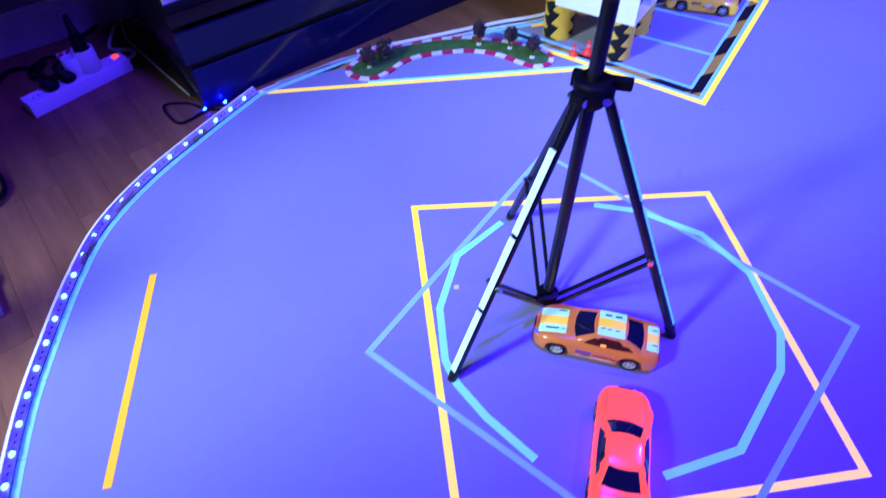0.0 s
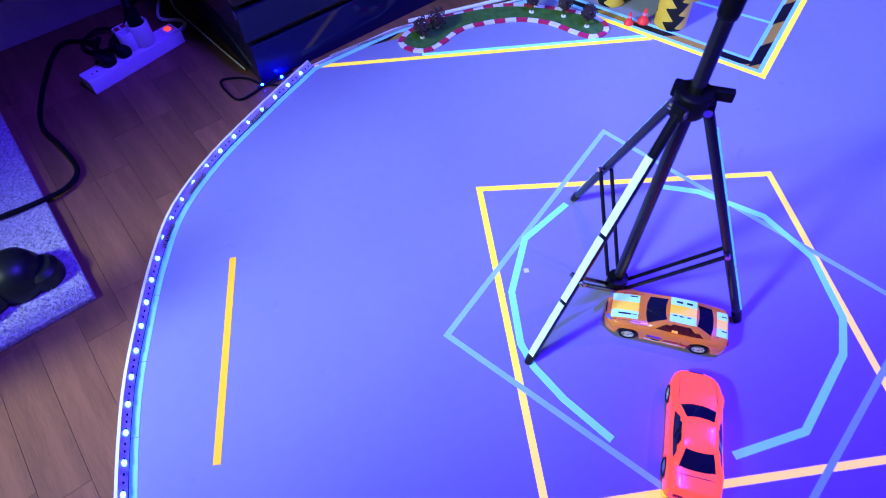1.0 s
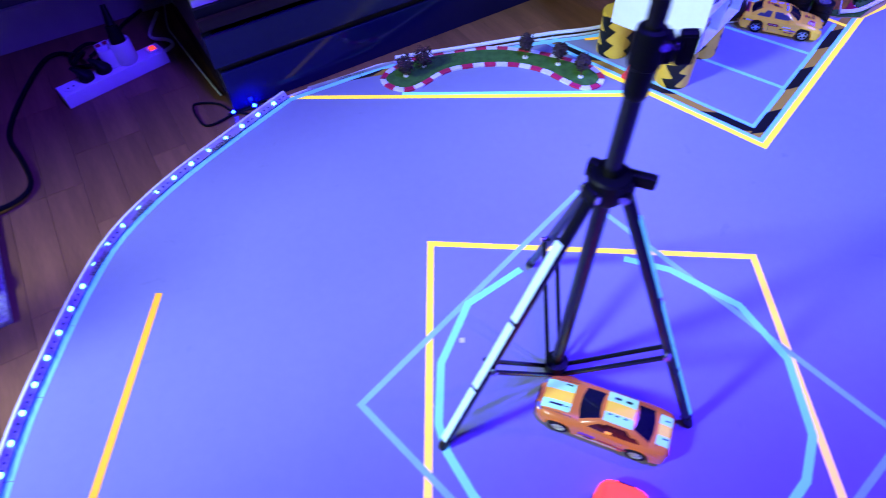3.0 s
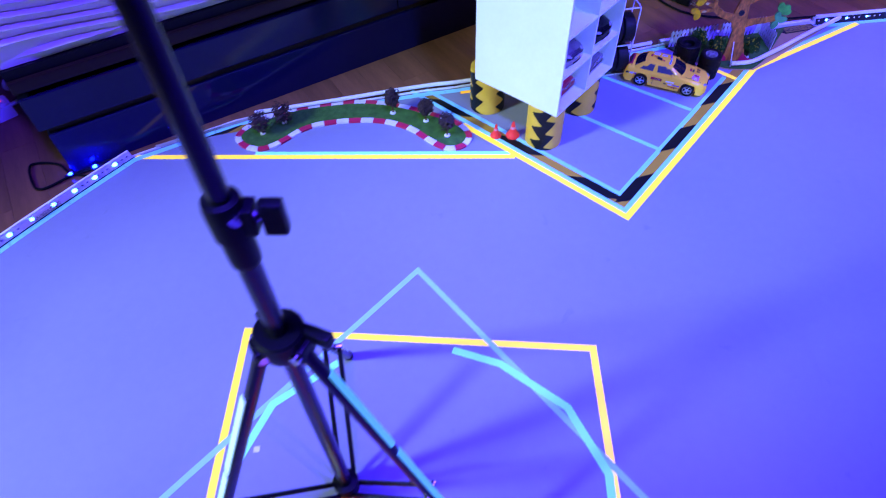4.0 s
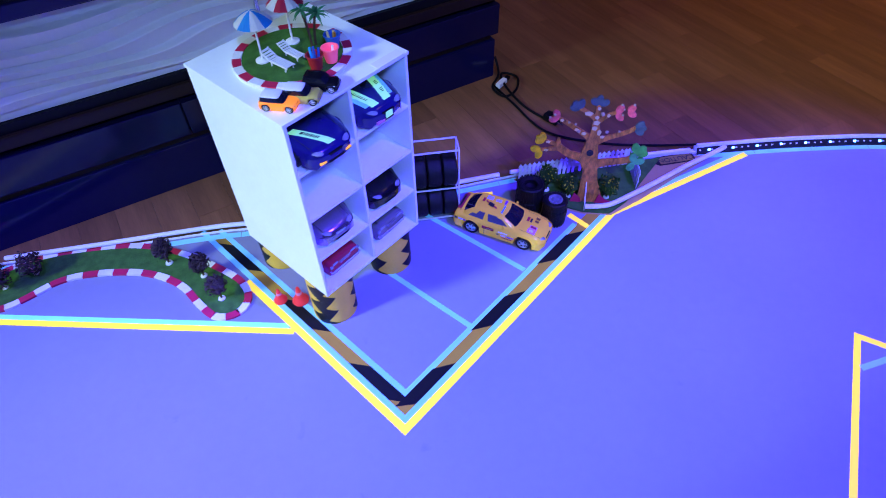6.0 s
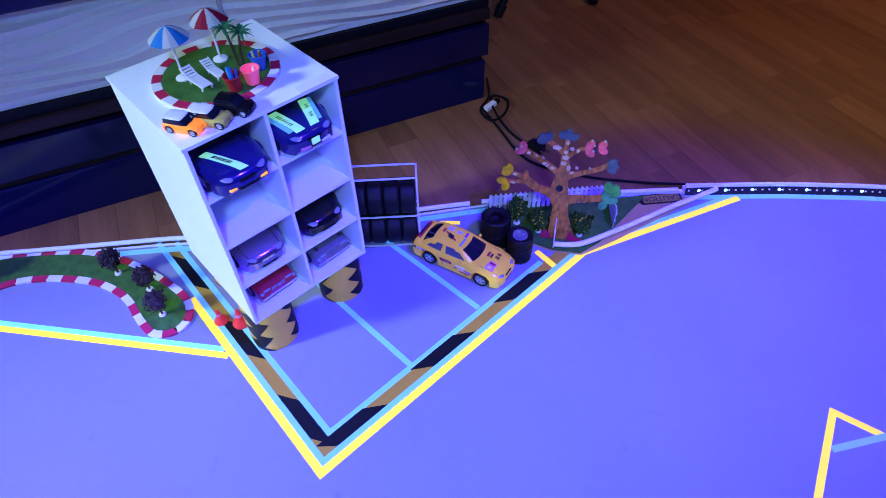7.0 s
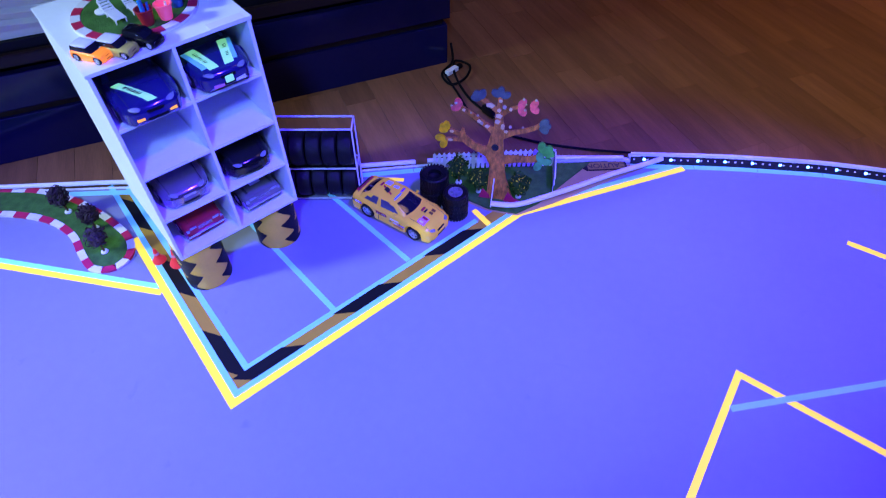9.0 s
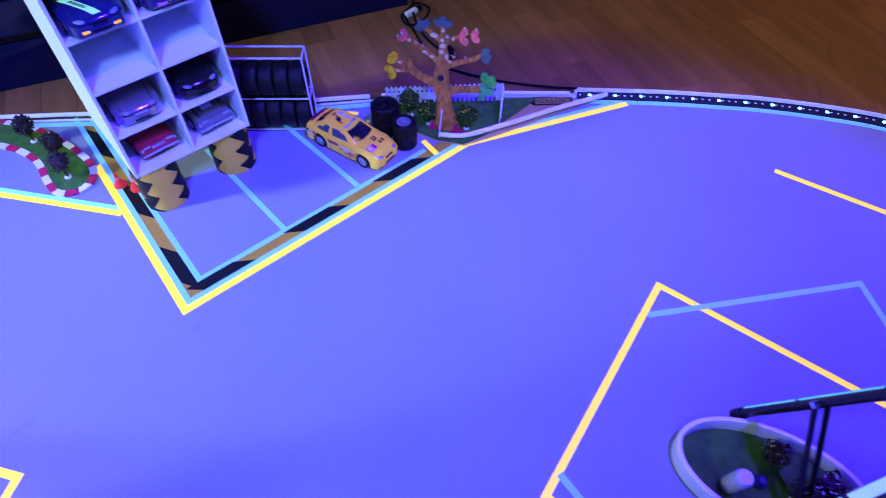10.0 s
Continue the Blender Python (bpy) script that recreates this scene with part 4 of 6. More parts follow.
def console():
    con = thing("media_console", ROOM_M, "long black gloss media console with white wavy door panels", "console")
    z = FLOOR_Z
    part("plinth", boxed(CON_0 + 0.008, CON_V + 0.007, z, CON_1 - 0.003, 0.96, 0.0878, bevel=0.002), PLINTH_GLOSS, con, "mirror-smooth black plinth")
    part("recess", boxed(CON_0 + 0.012, CON_V + 0.014, 0.088, CON_1 - 0.012, 0.96, 0.1048), BROWN_TRIM, con)
    for u0, u1 in ((CON_0, 0.556), (0.558, CON_1)):
        part("drawer_front", boxed(u0, CON_V, 0.105, u1, CON_V + 0.02, 0.171, bevel=0.002), BLACK_GLOSS, con, "black gloss drawer front")
    part("carcass", boxed(CON_0 + 0.002, CON_V + 0.0205, 0.105, CON_1 - 0.002, 0.96, 0.372, bevel=0.002), BLACK_PLASTIC, con)
    bm = bmesh.new()
    box(bm, CON_0, CON_V - 0.002, 0.183, CON_1, CON_V + 0.02, 0.206, bevel=0.004)
    part("moulding", bm, BROWN_TRIM, con, "dark brown moulded rail")
    part("black_rail", boxed(CON_0 + 0.001, CON_V + 0.006, 0.2062, CON_1 - 0.001, CON_V + 0.0204, 0.2228), BLACK_PLASTIC, con)
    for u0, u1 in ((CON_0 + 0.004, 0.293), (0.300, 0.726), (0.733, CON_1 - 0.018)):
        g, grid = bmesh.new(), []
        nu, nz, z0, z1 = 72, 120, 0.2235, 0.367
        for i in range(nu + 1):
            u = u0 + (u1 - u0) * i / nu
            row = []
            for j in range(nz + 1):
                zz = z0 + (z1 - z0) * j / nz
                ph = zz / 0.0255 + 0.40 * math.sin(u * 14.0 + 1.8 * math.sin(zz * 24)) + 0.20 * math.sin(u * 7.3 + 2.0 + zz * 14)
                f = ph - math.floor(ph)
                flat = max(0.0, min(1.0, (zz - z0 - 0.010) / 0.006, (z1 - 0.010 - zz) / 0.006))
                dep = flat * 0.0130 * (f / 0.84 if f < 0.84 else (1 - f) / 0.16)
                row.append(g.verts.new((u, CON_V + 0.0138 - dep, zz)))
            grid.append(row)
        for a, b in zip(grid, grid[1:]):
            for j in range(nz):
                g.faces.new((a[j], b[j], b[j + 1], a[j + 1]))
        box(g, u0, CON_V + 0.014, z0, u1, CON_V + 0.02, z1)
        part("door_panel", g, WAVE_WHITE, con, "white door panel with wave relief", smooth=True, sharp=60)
    for u in (0.2965, 0.7295):
        part("metal_strip", boxed(u - 0.003, CON_V + 0.002, 0.2235, u + 0.003, CON_V + 0.0202, 0.367, bevel=0.0008), STEEL, con, "slim metal strip")
    part("top_board", boxed(CON_0 - 0.005, CON_V - 0.006, 0.3725, CON_1 + 0.005, 0.965, 0.397, bevel=0.003), BLACK_GLOSS, con)
    return con


console()

# ---- rug, furniture foot, power strip ----
rug = part("rug", boxed(-1.75, 0.218, FLOOR_Z, -0.625, 1.0, 0.009, m=ROOM_M, bevel=0.004), RUG_GREY)
tagged(rug, "thick speckled grey pile rug on the wooden floor", "rug")
bm = bmesh.new()
rnd = random.Random(4)
for i in range(15000):
    u, v = -1.45 + rnd.random() * 0.822, 0.221 + rnd.random() ** 1.6 * 0.75
    p = ROOM_M @ Vector((u, v, 0.0086))
    h, t, a = 0.0016 + rnd.random() * 0.0024, 0.0016 + rnd.random() * 0.0024, rnd.random() * 6.28
    low = [bm.verts.new(p + Vector((t * math.cos(a + k * 1.2566), t * math.sin(a + k * 1.2566), -0.0004))) for k in range(5)]
    tip = bm.verts.new(p + Vector((rnd.uniform(-0.0012, 0.0012), rnd.uniform(-0.0012, 0.0012), h)))
    for k in range(5):
        bm.faces.new((low[k], low[(k + 1) % 5], tip))
tufts = part("fibre", bm, RUG_GREY, rug)
tagged(tufts, kind="stuff")

FOOT_BLACK = material("black_foot_plastic", (0.0075, 0.009, 0.009), 0.40, vary=0.2, spec=0.3)
foot = thing("furniture_foot", pose(-0.759, -0.161, 0.009, 0, 0, 230.5), "long black plastic furniture foot with a rounded end on the rug", "furniture foot")
bm, rings = bmesh.new(), []
for x, w, z0, z1 in ((0.012, 0.024, 0.010, 0.054), (0.06, 0.030, 0.006, 0.058), (0.16, 0.033, 0.006, 0.064), (0.30, 0.036, 0.006, 0.072), (0.46, 0.038, 0.006, 0.080)):
    rings.append([bm.verts.new((x, q * w, z0 + (z1 - z0) * h)) for q, h in ((-1, 0), (1, 0), (1, 0.55), (0.82, 0.86), (0.30, 1.0), (-0.30, 1.0), (-0.82, 0.86), (-1, 0.55))])
for p, q in zip(rings, rings[1:]):
    for i in range(8):
        bm.faces.new((p[i], p[(i + 1) % 8], q[(i + 1) % 8], q[i]))
bm.faces.new(rings[0])
bm.faces.new(list(reversed(rings[-1])))
part("beam", bm, FOOT_BLACK, foot, smooth=True, sharp=50)
part("hood", lathe(bmesh.new(), [(0.042, 0.0), (0.0455, 0.010), (0.045, 0.030), (0.037, 0.050), (0.022, 0.062), (0, 0.065)], 32), FOOT_BLACK, foot, "rounded black end hood", smooth=True)
part("lip", lathe(bmesh.new(), [(0, 0.034), (0.022, 0.034), (0.030, 0.026), (0.032, 0.010), (0.030, 0.0)], 24, pose(-0.030, 0.022, 0)), FOOT_BLACK, foot, smooth=True)
part("upright", boxed(0.40, -0.03, 0.079, 0.46, 0.03, 0.62, bevel=0.006), FOOT_BLACK, foot)

pedal = thing("pedal_box", pose(-1.085, 0.195, 0.009, 0, 0, 22), "black rounded plastic box with a cable on the rug", "box")
part("shell", boxed(-0.12, -0.052, 0, 0.078, 0.052, 0.048, bevel=0.018), BLACK_PLASTIC, pedal, smooth=True)
part("cover", boxed(-0.10, -0.030, 0.0475, 0.040, 0.030, 0.054, bevel=0.006), BLACK_PLASTIC, pedal, smooth=True)

SM = pose(-0.7265, 0.4190, FLOOR_Z, 0, 0, 48) @ Matrix.Scale(0.85, 4)
strip = thing("power_strip", SM, "white power strip with plugs and a lit red switch", "power strip")
part("casing", boxed(-0.135, -0.027, 0, 0.135, 0.027, 0.036, bevel=0.004), WHITE_PLASTIC, strip, smooth=True)
for x in (-0.105, -0.06, -0.015):
    bm = lathe(bmesh.new(), [(0.0195, 0.0362), (0.0195, 0.0375), (0.0175, 0.0375), (0.0165, 0.0355), (0, 0.0355)], 24, pose(x, 0, 0.0008))
    sock = part("socket", bm, WHITE_PLASTIC, strip)
    for y in (-0.0065, 0.0065):
        part("hole", rodded((x + y, 0, 0.0362), (x + y, 0, 0.0366), 0.0025, n=10), BLACK_PLASTIC, sock)
SWITCH_RED = material("lit_red_switch", (0.8, 0.05, 0.02), 0.3, glow=2.0, glow_colour=(1.0, 0.05, 0.02))
part("switch_frame", boxed(0.098, -0.014, 0.0362, 0.126, 0.014, 0.0395, bevel=0.001), WHITE_PLASTIC, strip)
part("switch", boxed(0.106, -0.008, 0.0396, 0.120, 0.008, 0.0430, bevel=0.001), SWITCH_RED, strip, "lit red rocker switch")


def plug(m, label):
    t = thing("plug", m, label, "plug", "plugs in the power strip")
    bm = lathe(bmesh.new(), [(0, 0), (0.0175, 0), (0.0190, 0.003), (0.0190, 0.012), (0.0160, 0.018), (0.0105, 0.024), (0.0080, 0.034), (0.0060, 0.042), (0, 0.043)], 20)
    for v in bm.verts:
        v.co += Vector((-0.5, 0.35, 0)) * max(0.0, v.co.z - 0.016)
    part("plug_body", bm, BLACK_PLASTIC, t, smooth=True)
    return t


plug(SM @ pose(-0.060, 0.0, 0.038, 10, -12, 0), "black mains plug in the power strip")
plug(SM @ pose(-0.015, 0.0, 0.038, 8, -10, 0), "black mains plug in the power strip")
ad = thing("adapter", SM @ pose(0.045, 0.0, 0.0382), "white double socket adapter with two orange buttons", "adapter")
bm = lathe(bmesh.new(), [(0, 0), (0.025, 0), (0.027, 0.004), (0.027, 0.056), (0.0245, 0.060), (0.0215, 0.058), (0.0205, 0.048), (0, 0.048)], 28)
part("shell", bm, WHITE_PLASTIC, ad, smooth=True)
bm = lathe(bmesh.new(), [(0, 0), (0.021, 0), (0.0225, 0.004), (0.0225, 0.044), (0.020, 0.048), (0.0175, 0.046), (0.0165, 0.036), (0, 0.036)], 28, pose(-0.033, 0.012, 0))
part("shell", bm, WHITE_PLASTIC, ad, smooth=True)
part("button_panel", boxed(-0.052, 0.012, 0.030, -0.018, 0.038, 0.0515, bevel=0.003), WHITE_PLASTIC, ad)
for x in (-0.044, -0.026):
    part("button", boxed(x - 0.0055, 0.016, 0.0517, x + 0.0055, 0.028, 0.0545, bevel=0.001), KERB_RED, ad, "orange button")
part("plug", rodded((0.0, 0.0, 0.050), (0.004, 0.010, 0.092), 0.0185, 0.0150, 20), BLACK_PLASTIC, ad, smooth=True)
part("plug_neck", rodded((0.004, 0.010, 0.092), (0.012, 0.030, 0.135), 0.0110, 0.0065, 16), BLACK_PLASTIC, ad, smooth=True)


def cord(name, pts, r, mat, label, category="cable"):
    return tagged(part(name, tube(bmesh.new(), pts, r), mat, None, "", True), label, category)


top_of = lambda x, z: tuple(SM @ Vector((x - 0.013, 0.009, z)))
cord("power_cable", [top_of(-0.06, 0.080), (-0.792, 0.442, 0.050), (-0.828, 0.478, 0.018), (-0.865, 0.498, 0.006), (-0.904, 0.502, 0.004), (-0.923, 0.470, 0.004), (-0.912, 0.375, 0.004), (-0.888, 0.274, 0.004), (-0.860, 0.214, 0.004), (-0.809, 0.163, 0.004), (-0.755, 0.098, 0.004), (-0.758, 0.050, 0.006), (-0.797, 0.007, 0.014), (-0.856, -0.028, 0.016), (-0.900, -0.060, 0.016), (-0.960, -0.088, 0.016), (-1.09, -0.11, 0.016)], 0.0048, BLACK_PLASTIC, "thick black power cable lying across floor and rug")
cord("power_cable", [top_of(-0.015, 0.080), (-0.752, 0.486, 0.050), (-0.770, 0.492, 0.03), (-0.790, 0.458, 0.012), (-0.836, 0.457, 0.005), (-0.866, 0.490, 0.005), (-0.842, 0.530, 0.012), (-0.795, 0.538, 0.008), (-0.790, 0.570, 0.004), (-0.800, 0.620, 0.004), (-0.780, 0.690, 0.004)], 0.0042, BLACK_PLASTIC, "looped black power cable behind the power strip")
cord("power_cable", [tuple(SM @ Vector((0.134, 0, 0.018))), (-0.640, 0.536, 0.010), (-0.664, 0.562, 0.006), (-0.703, 0.570, 0.004), (-0.722, 0.600, 0.003), (-0.735, 0.680, 0.003)], 0.0042, WHITE_PLASTIC, "white lead of the power strip")
cord("thin_cable", [(-0.745, 0.750, 0.004), (-0.725, 0.702, 0.001), (-0.687, 0.621, 0.001), (-0.644, 0.567, 0.001), (-0.558, 0.465, 0.001), (-0.478, 0.372, 0.001)], 0.0022, WHITE_PLASTIC, "thin white cable on the floor beside the console")
cord("thin_cable", [(-1.034, 0.266, 0.030), (-1.000, 0.236, 0.018), (-0.974, 0.205, 0.015), (-0.952, 0.150, 0.015), (-0.945, 0.105, 0.015), (-0.975, 0.074, 0.015), (-1.05, 0.045, 0.015), (-1.20, 0.02, 0.015)], 0.0036, BLACK_PLASTIC, "black lead of the plastic box on the rug")
cord("thin_cable", [(-0.3756, 0.3613, 0.0), (-0.4259, 0.3201, 0.001), (-0.4712, 0.2761, 0.001), (-0.5010, 0.2955, 0.001), (-0.5250, 0.3394, 0.001), (-0.4756, 0.3444, 0.001), (-0.4359, 0.3201, 0.002), (-0.4009, 0.3153, 0.001)], 0.0024, BLACK_PLASTIC, "thin black cable curled at the console's foot")
cord("charger_cable", [(0.6826, 1.1626, 0.03), (0.6934, 1.1333, 0.004), (0.6819, 1.0845, 0.001), (0.7096, 1.0505, 0.001), (0.7348, 1.0749, 0.004), (0.7352, 1.1237, 0.004), (0.7003, 1.1333, 0.006), (0.7099, 1.0846, 0.006), (0.7542, 1.0165, 0.001), (0.8088, 0.9679, 0.001)], 0.0028, BLACK_PLASTIC, "looped black charger cable at the console's end")
cord("charger_cable", [(0.6820, 1.0943, 0.001), (0.7294, 1.0261, 0.001), (0.7985, 0.9337, 0.001), (0.9081, 0.9048, 0.001), (1.0080, 0.9051, 0.001), (1.0929, 0.9005, 0.012)], 0.0026, BLACK_PLASTIC, "black lead running along the track's edge")
wplug = thing("cable_plug", pose(0.7030, 1.0992, 0.0, 0, 0, 60), "grey and white cable connector on the floor", "plug")
part("shell", boxed(-0.02, -0.006, 0.0, 0.012, 0.006, 0.010, bevel=0.002), WHITE_PLASTIC, wplug)
part("collar", boxed(0.0122, -0.005, 0.001, 0.026, 0.005, 0.009, bevel=0.002), BLACK_PLASTIC, wplug)
bplug = thing("mains_plug", pose(0.8088, 0.9728, 0.0, 0, 0, -38), "black two-pin mains plug lying on the floor", "plug")
part("plug_body", boxed(-0.014, -0.010, 0, 0.02, 0.010, 0.016, bevel=0.004), BLACK_PLASTIC, bplug, smooth=True)
for y in (-0.005, 0.005):
    part("pin", rodded((0.02, y, 0.008), (0.034, y, 0.008), 0.002, n=8), STEEL, bplug)

# camera tripod on the floor past the console
tri = thing("tripod", pose(0.8758, 1.7582, FLOOR_Z), "black tripod standing on the floor past the console", "tripod")
for x, y in ((-0.21, -0.25), (0.03, -0.14), (0.22, 0.10)):
    leg = part("leg", rodded((0, 0, 0.55), (x, y, 0.012), 0.012, 0.010, 12), BLACK_METAL, tri, smooth=True)
    part("rubber_foot", rodded((x * 0.97, y * 0.97, 0.028), (x * 1.01, y * 1.01, 0.002), 0.014, 0.012, 12), TYRE, leg)
    part("brace", rodded((0, 0, 0.16), (x * 0.62, y * 0.62, 0.21), 0.006, n=8), BLACK_METAL, tri)
part("mast", rodded((0, 0, 0.12), (0, 0, 1.1), 0.013, n=14), BLACK_METAL, tri, smooth=True)

# ---- barrier details: light strip, tape, printed words ----
def walk_line(pts, step):
    """Places every step along a line, with the direction there."""
    out, left = [], step * 0.5
    for a, b in zip(pts, pts[1:]):
        a, b = Vector(a), Vector(b)
        d = (b - a).length
        while left <= d:
            out.append((a.lerp(b, left / d), (b - a).normalized()))
            left += step
        left -= d
    return out


def words(text, size, mat, m, parent=None):
    """Printed letters as thin plates."""
    cu = bpy.data.curves.new("letters", "FONT")
    cu.body, cu.size, cu.extrude, cu.align_x, cu.align_y = text, size, 0.0001, "CENTER", "CENTER"
    tmp = bpy.data.objects.new("letters", cu)
    scene.collection.objects.link(tmp)
    mesh = bpy.data.meshes.new_from_object(tmp.evaluated_get(bpy.context.evaluated_depsgraph_get()))
    bpy.data.objects.remove(tmp)
    mesh.name = "lettering"
    mesh.materials.clear()
    mesh.materials.append(mat)
    ob = new("lettering", mesh)
    ob.matrix_world = m
    if parent is not None:
        ob.parent, ob.matrix_parent_inverse = parent, parent.matrix_world.inverted()
    return ob


def sloped(bm, pts, lower, upper, thick):
    """A leaning strip along pts between two edges, each given as (metres to the left, height)."""
    a, b = offset(pts, lower[0]), offset(pts, upper[0])
    ring = [[bm.verts.new((*p, lower[1])), bm.verts.new((*q, upper[1])), bm.verts.new((*q, upper[1] - thick)), bm.verts.new((*p, lower[1] - thick))] for p, q in zip(a, b)]
    for r, t in zip(ring, ring[1:]):
        for k in range(4):
            bm.faces.new((r[k], r[(k + 1) % 4], t[(k + 1) % 4], t[k]))
    bm.faces.new(ring[0])
    bm.faces.new(list(reversed(ring[-1])))
    return bm


def led_strip(pts, label, backing, pitch=0.049, low=0.0035, high=0.0130, lens=0.0025):
    """A strip of lamps that leans against the barrier."""
    st = thing("led_strip", pose(0, 0, 0), label, "led strip", "blue led strips round the track")
    part("backing", sloped(bmesh.new(), pts, (-0.0004, low), (0.0070, high), 0.001), backing, st, "printed strip backing")
    part("black_tape", sloped(bmesh.new(), pts, (-0.0004, low - 0.0015), (-0.0003, low + 0.0002), 0.0015), HAZ_BLACK, st)
    slope = math.degrees(math.atan2(high - low, 0.0074))
    zm = (low + high) / 2
    led = bmesh.new()
    bmesh.ops.create_icosphere(led, subdivisions=2, radius=lens)
    for v in led.verts:
        v.co.x *= 1.25
        v.co.z *= 0.6
    chip = None
    first = None
    for p, d in walk_line(pts, pitch):
        a = math.degrees(math.atan2(d.y, d.x))
        n = Vector((-d.y, d.x))
        m = pose(p.x + n.x * 0.0030, p.y + n.y * 0.0030, zm + 0.0006, 0, 0, a) @ pose(0, 0, 0, slope)
        if first is None:
            first = part("led", led, LED_GLOW, st, "lit blue led", smooth=True)
            ob = first
        else:
            ob = new("led", first.data)
            ob.parent = st
            tagged(ob, "lit blue led")
        ob.matrix_basis = m
    for i, (p, d) in enumerate(walk_line(pts, pitch / 4)):
        if i % 4 in (0, 2, 3):
            n = Vector((-d.y, d.x))
            a = math.degrees(math.atan2(d.y, d.x))
            m = pose(p.x + n.x * 0.0033, p.y + n.y * 0.0033, zm + 0.0004, 0, 0, a) @ pose(0, 0, 0, slope)
            if chip is None:
                chip = part("resistor", boxed(-0.0016, -0.0012, 0, 0.0016, 0.0012, 0.0008), BLACK_PLASTIC if backing is LED_STRIP else WHITE_PLASTIC, st)
                ob = chip
            else:
                ob = new("resistor", chip.data)
                ob.parent = st
            ob.matrix_basis = m
    return st


race_car = [o for o in bpy.data.objects if o.name.startswith("toy_saloon")][-1]
words("06", 0.015, INK, race_car.matrix_world @ pose(0.0495, 0, 0.0358, 0, 2, 90), race_car)
led_strip(EDGE_LEFT, "blue led strip along the inside of the low white barrier", LED_STRIP, 0.0425, lens=0.0036)
# added strip: its two leds make the blue glints at the plinth
tail = thing("led_tail", pose(-0.414, 0.3275, 0, 0, 0, 31.2), "added short strip with two blue leds beside the console", "led strip")
part("strip", boxed(-0.034, -0.004, 0.0002, 0.036, 0.004, 0.0014), LED_STRIP_DARK, tail)
for x in (-0.0222, 0.0222):
    dot = bmesh.new()
    bmesh.ops.create_icosphere(dot, subdivisions=2, radius=0.0036, matrix=pose(x, 0, 0.0035))
    part("led", dot, LED_BRIGHT, tail, "lit deep blue led", smooth=True)
led_strip(EDGE_RIGHT, "blue led strip along the inside of the curved white barrier", LED_STRIP_DARK)


def on_wall(p, d, z, off):
    """A pose on the barrier's inner face, letters reading along -d or d."""
    n = Vector((-d.y, d.x, 0))
    m = Matrix.Identity(4)
    x = Vector((d.x, d.y, 0))
    zz = -n
    y = zz.cross(x)
    for i in range(3):
        m[i][0], m[i][1], m[i][2] = x[i], y[i], zz[i]
    m.translation = Vector((p[0], p[1], z)) + n * off
    return m


PAPER_TAN = material("tan_print_tape", (0.58, 0.52, 0.38), 0.6, vary=0.1)
for (a, b) in (((-0.5432, -0.1210), (-0.5362, -0.0340)), ((-0.5300, -0.0040), (-0.4970, 0.0850)), ((-0.4500, 0.1750), (-0.4000, 0.2600))):
    a, b = Vector(a), Vector(b)
    d = (b - a).normalized()
    strip_ob = part("warning_tape", sloped(bmesh.new(), [a, b], (-0.0004, 0.0044), (0.0052, 0.0118), 0.0004), PAPER_TAN)
    tagged(strip_ob, "pale warning tape with dark letters on the barrier", "tape", "", "structure")
    words("WARNING", 0.0105, INK, on_wall((a + b) / 2, d, 0.0078, 0.0) @ pose(0, 0, 0.0012, -42), strip_ob)
a, b = Vector((-0.2953, 0.3966)), Vector((-0.1246, 0.4947))
d = (b - a).normalized()
strip_ob = part("caution_tape", band(bmesh.new(), [a, b], 0.0008, 0.0022, 0.001, 0.0078), PAPER_TAN)
tagged(strip_ob, "tan caution tape with black letters on the barrier", "tape", "", "structure")
words("CAUTION  CAUTION", 0.0065, INK, on_wall((a + b) / 2, d, 0.0044, 0.0003), strip_ob)

# turquoise tape pieces along the mat's edge, cut every few centimetres
def edge_tape(pts, step, mat, label, gap=0.0012, d0=-0.0115, d1=-0.0005):
    run = thing("edge_tape", pose(0, 0, 0), label, "tape", "", "structure")
    pieces, cur = [], [Vector(pts[0])]
    left = step
    for a, b in zip(pts, pts[1:]):
        a, b = Vector(a), Vector(b)
        dist = (b - a).length
        done = 0.0
        while dist - done > left:
            done += left
            p = a.lerp(b, done / dist)
            pieces.append(cur + [p])
            cur, left = [p + (b - a).normalized() * gap], step
        left -= dist - done
        if (cur[-1] - b).length > 0.002:
            cur.append(b)
    if len(cur) > 1:
        pieces.append(cur)
    for c in pieces:
        if len(c) > 1:
            part("tape_piece", band(bmesh.new(), c, d0, d1, -0.0004, 0.0005), mat, run)
    return run


edge_tape(EDGE_LEFT, 0.118, CYAN_WALL, "turquoise tape pieces along the mat's edge")
edge_tape(EDGE_BACK, 0.16, CYAN_WALL, "turquoise tape pieces along the back edge of the mat")
edge_tape(EDGE_RIGHT, 0.115, CYAN_WALL, "turquoise tape pieces along the curved edge of the mat")

# soft white tube on the back edge
for pts in ([(-0.1245, 0.5045, 0.0095), (0.0257, 0.5489, 0.0095), (0.2061, 0.6050, 0.0095), (0.3092, 0.6307, 0.0095), (0.4666, 0.6917, 0.0095), (0.6160, 0.7507, 0.0095), (0.7072, 0.7842, 0.0095)],):
    ob = part("foam_tube", tube(bmesh.new(), pts, 0.0042, 10, 6), WHITE_FOAM, None, "", True)
    tagged(ob, "soft white foam tube along the mat's back edge", "tube", "", "structure")

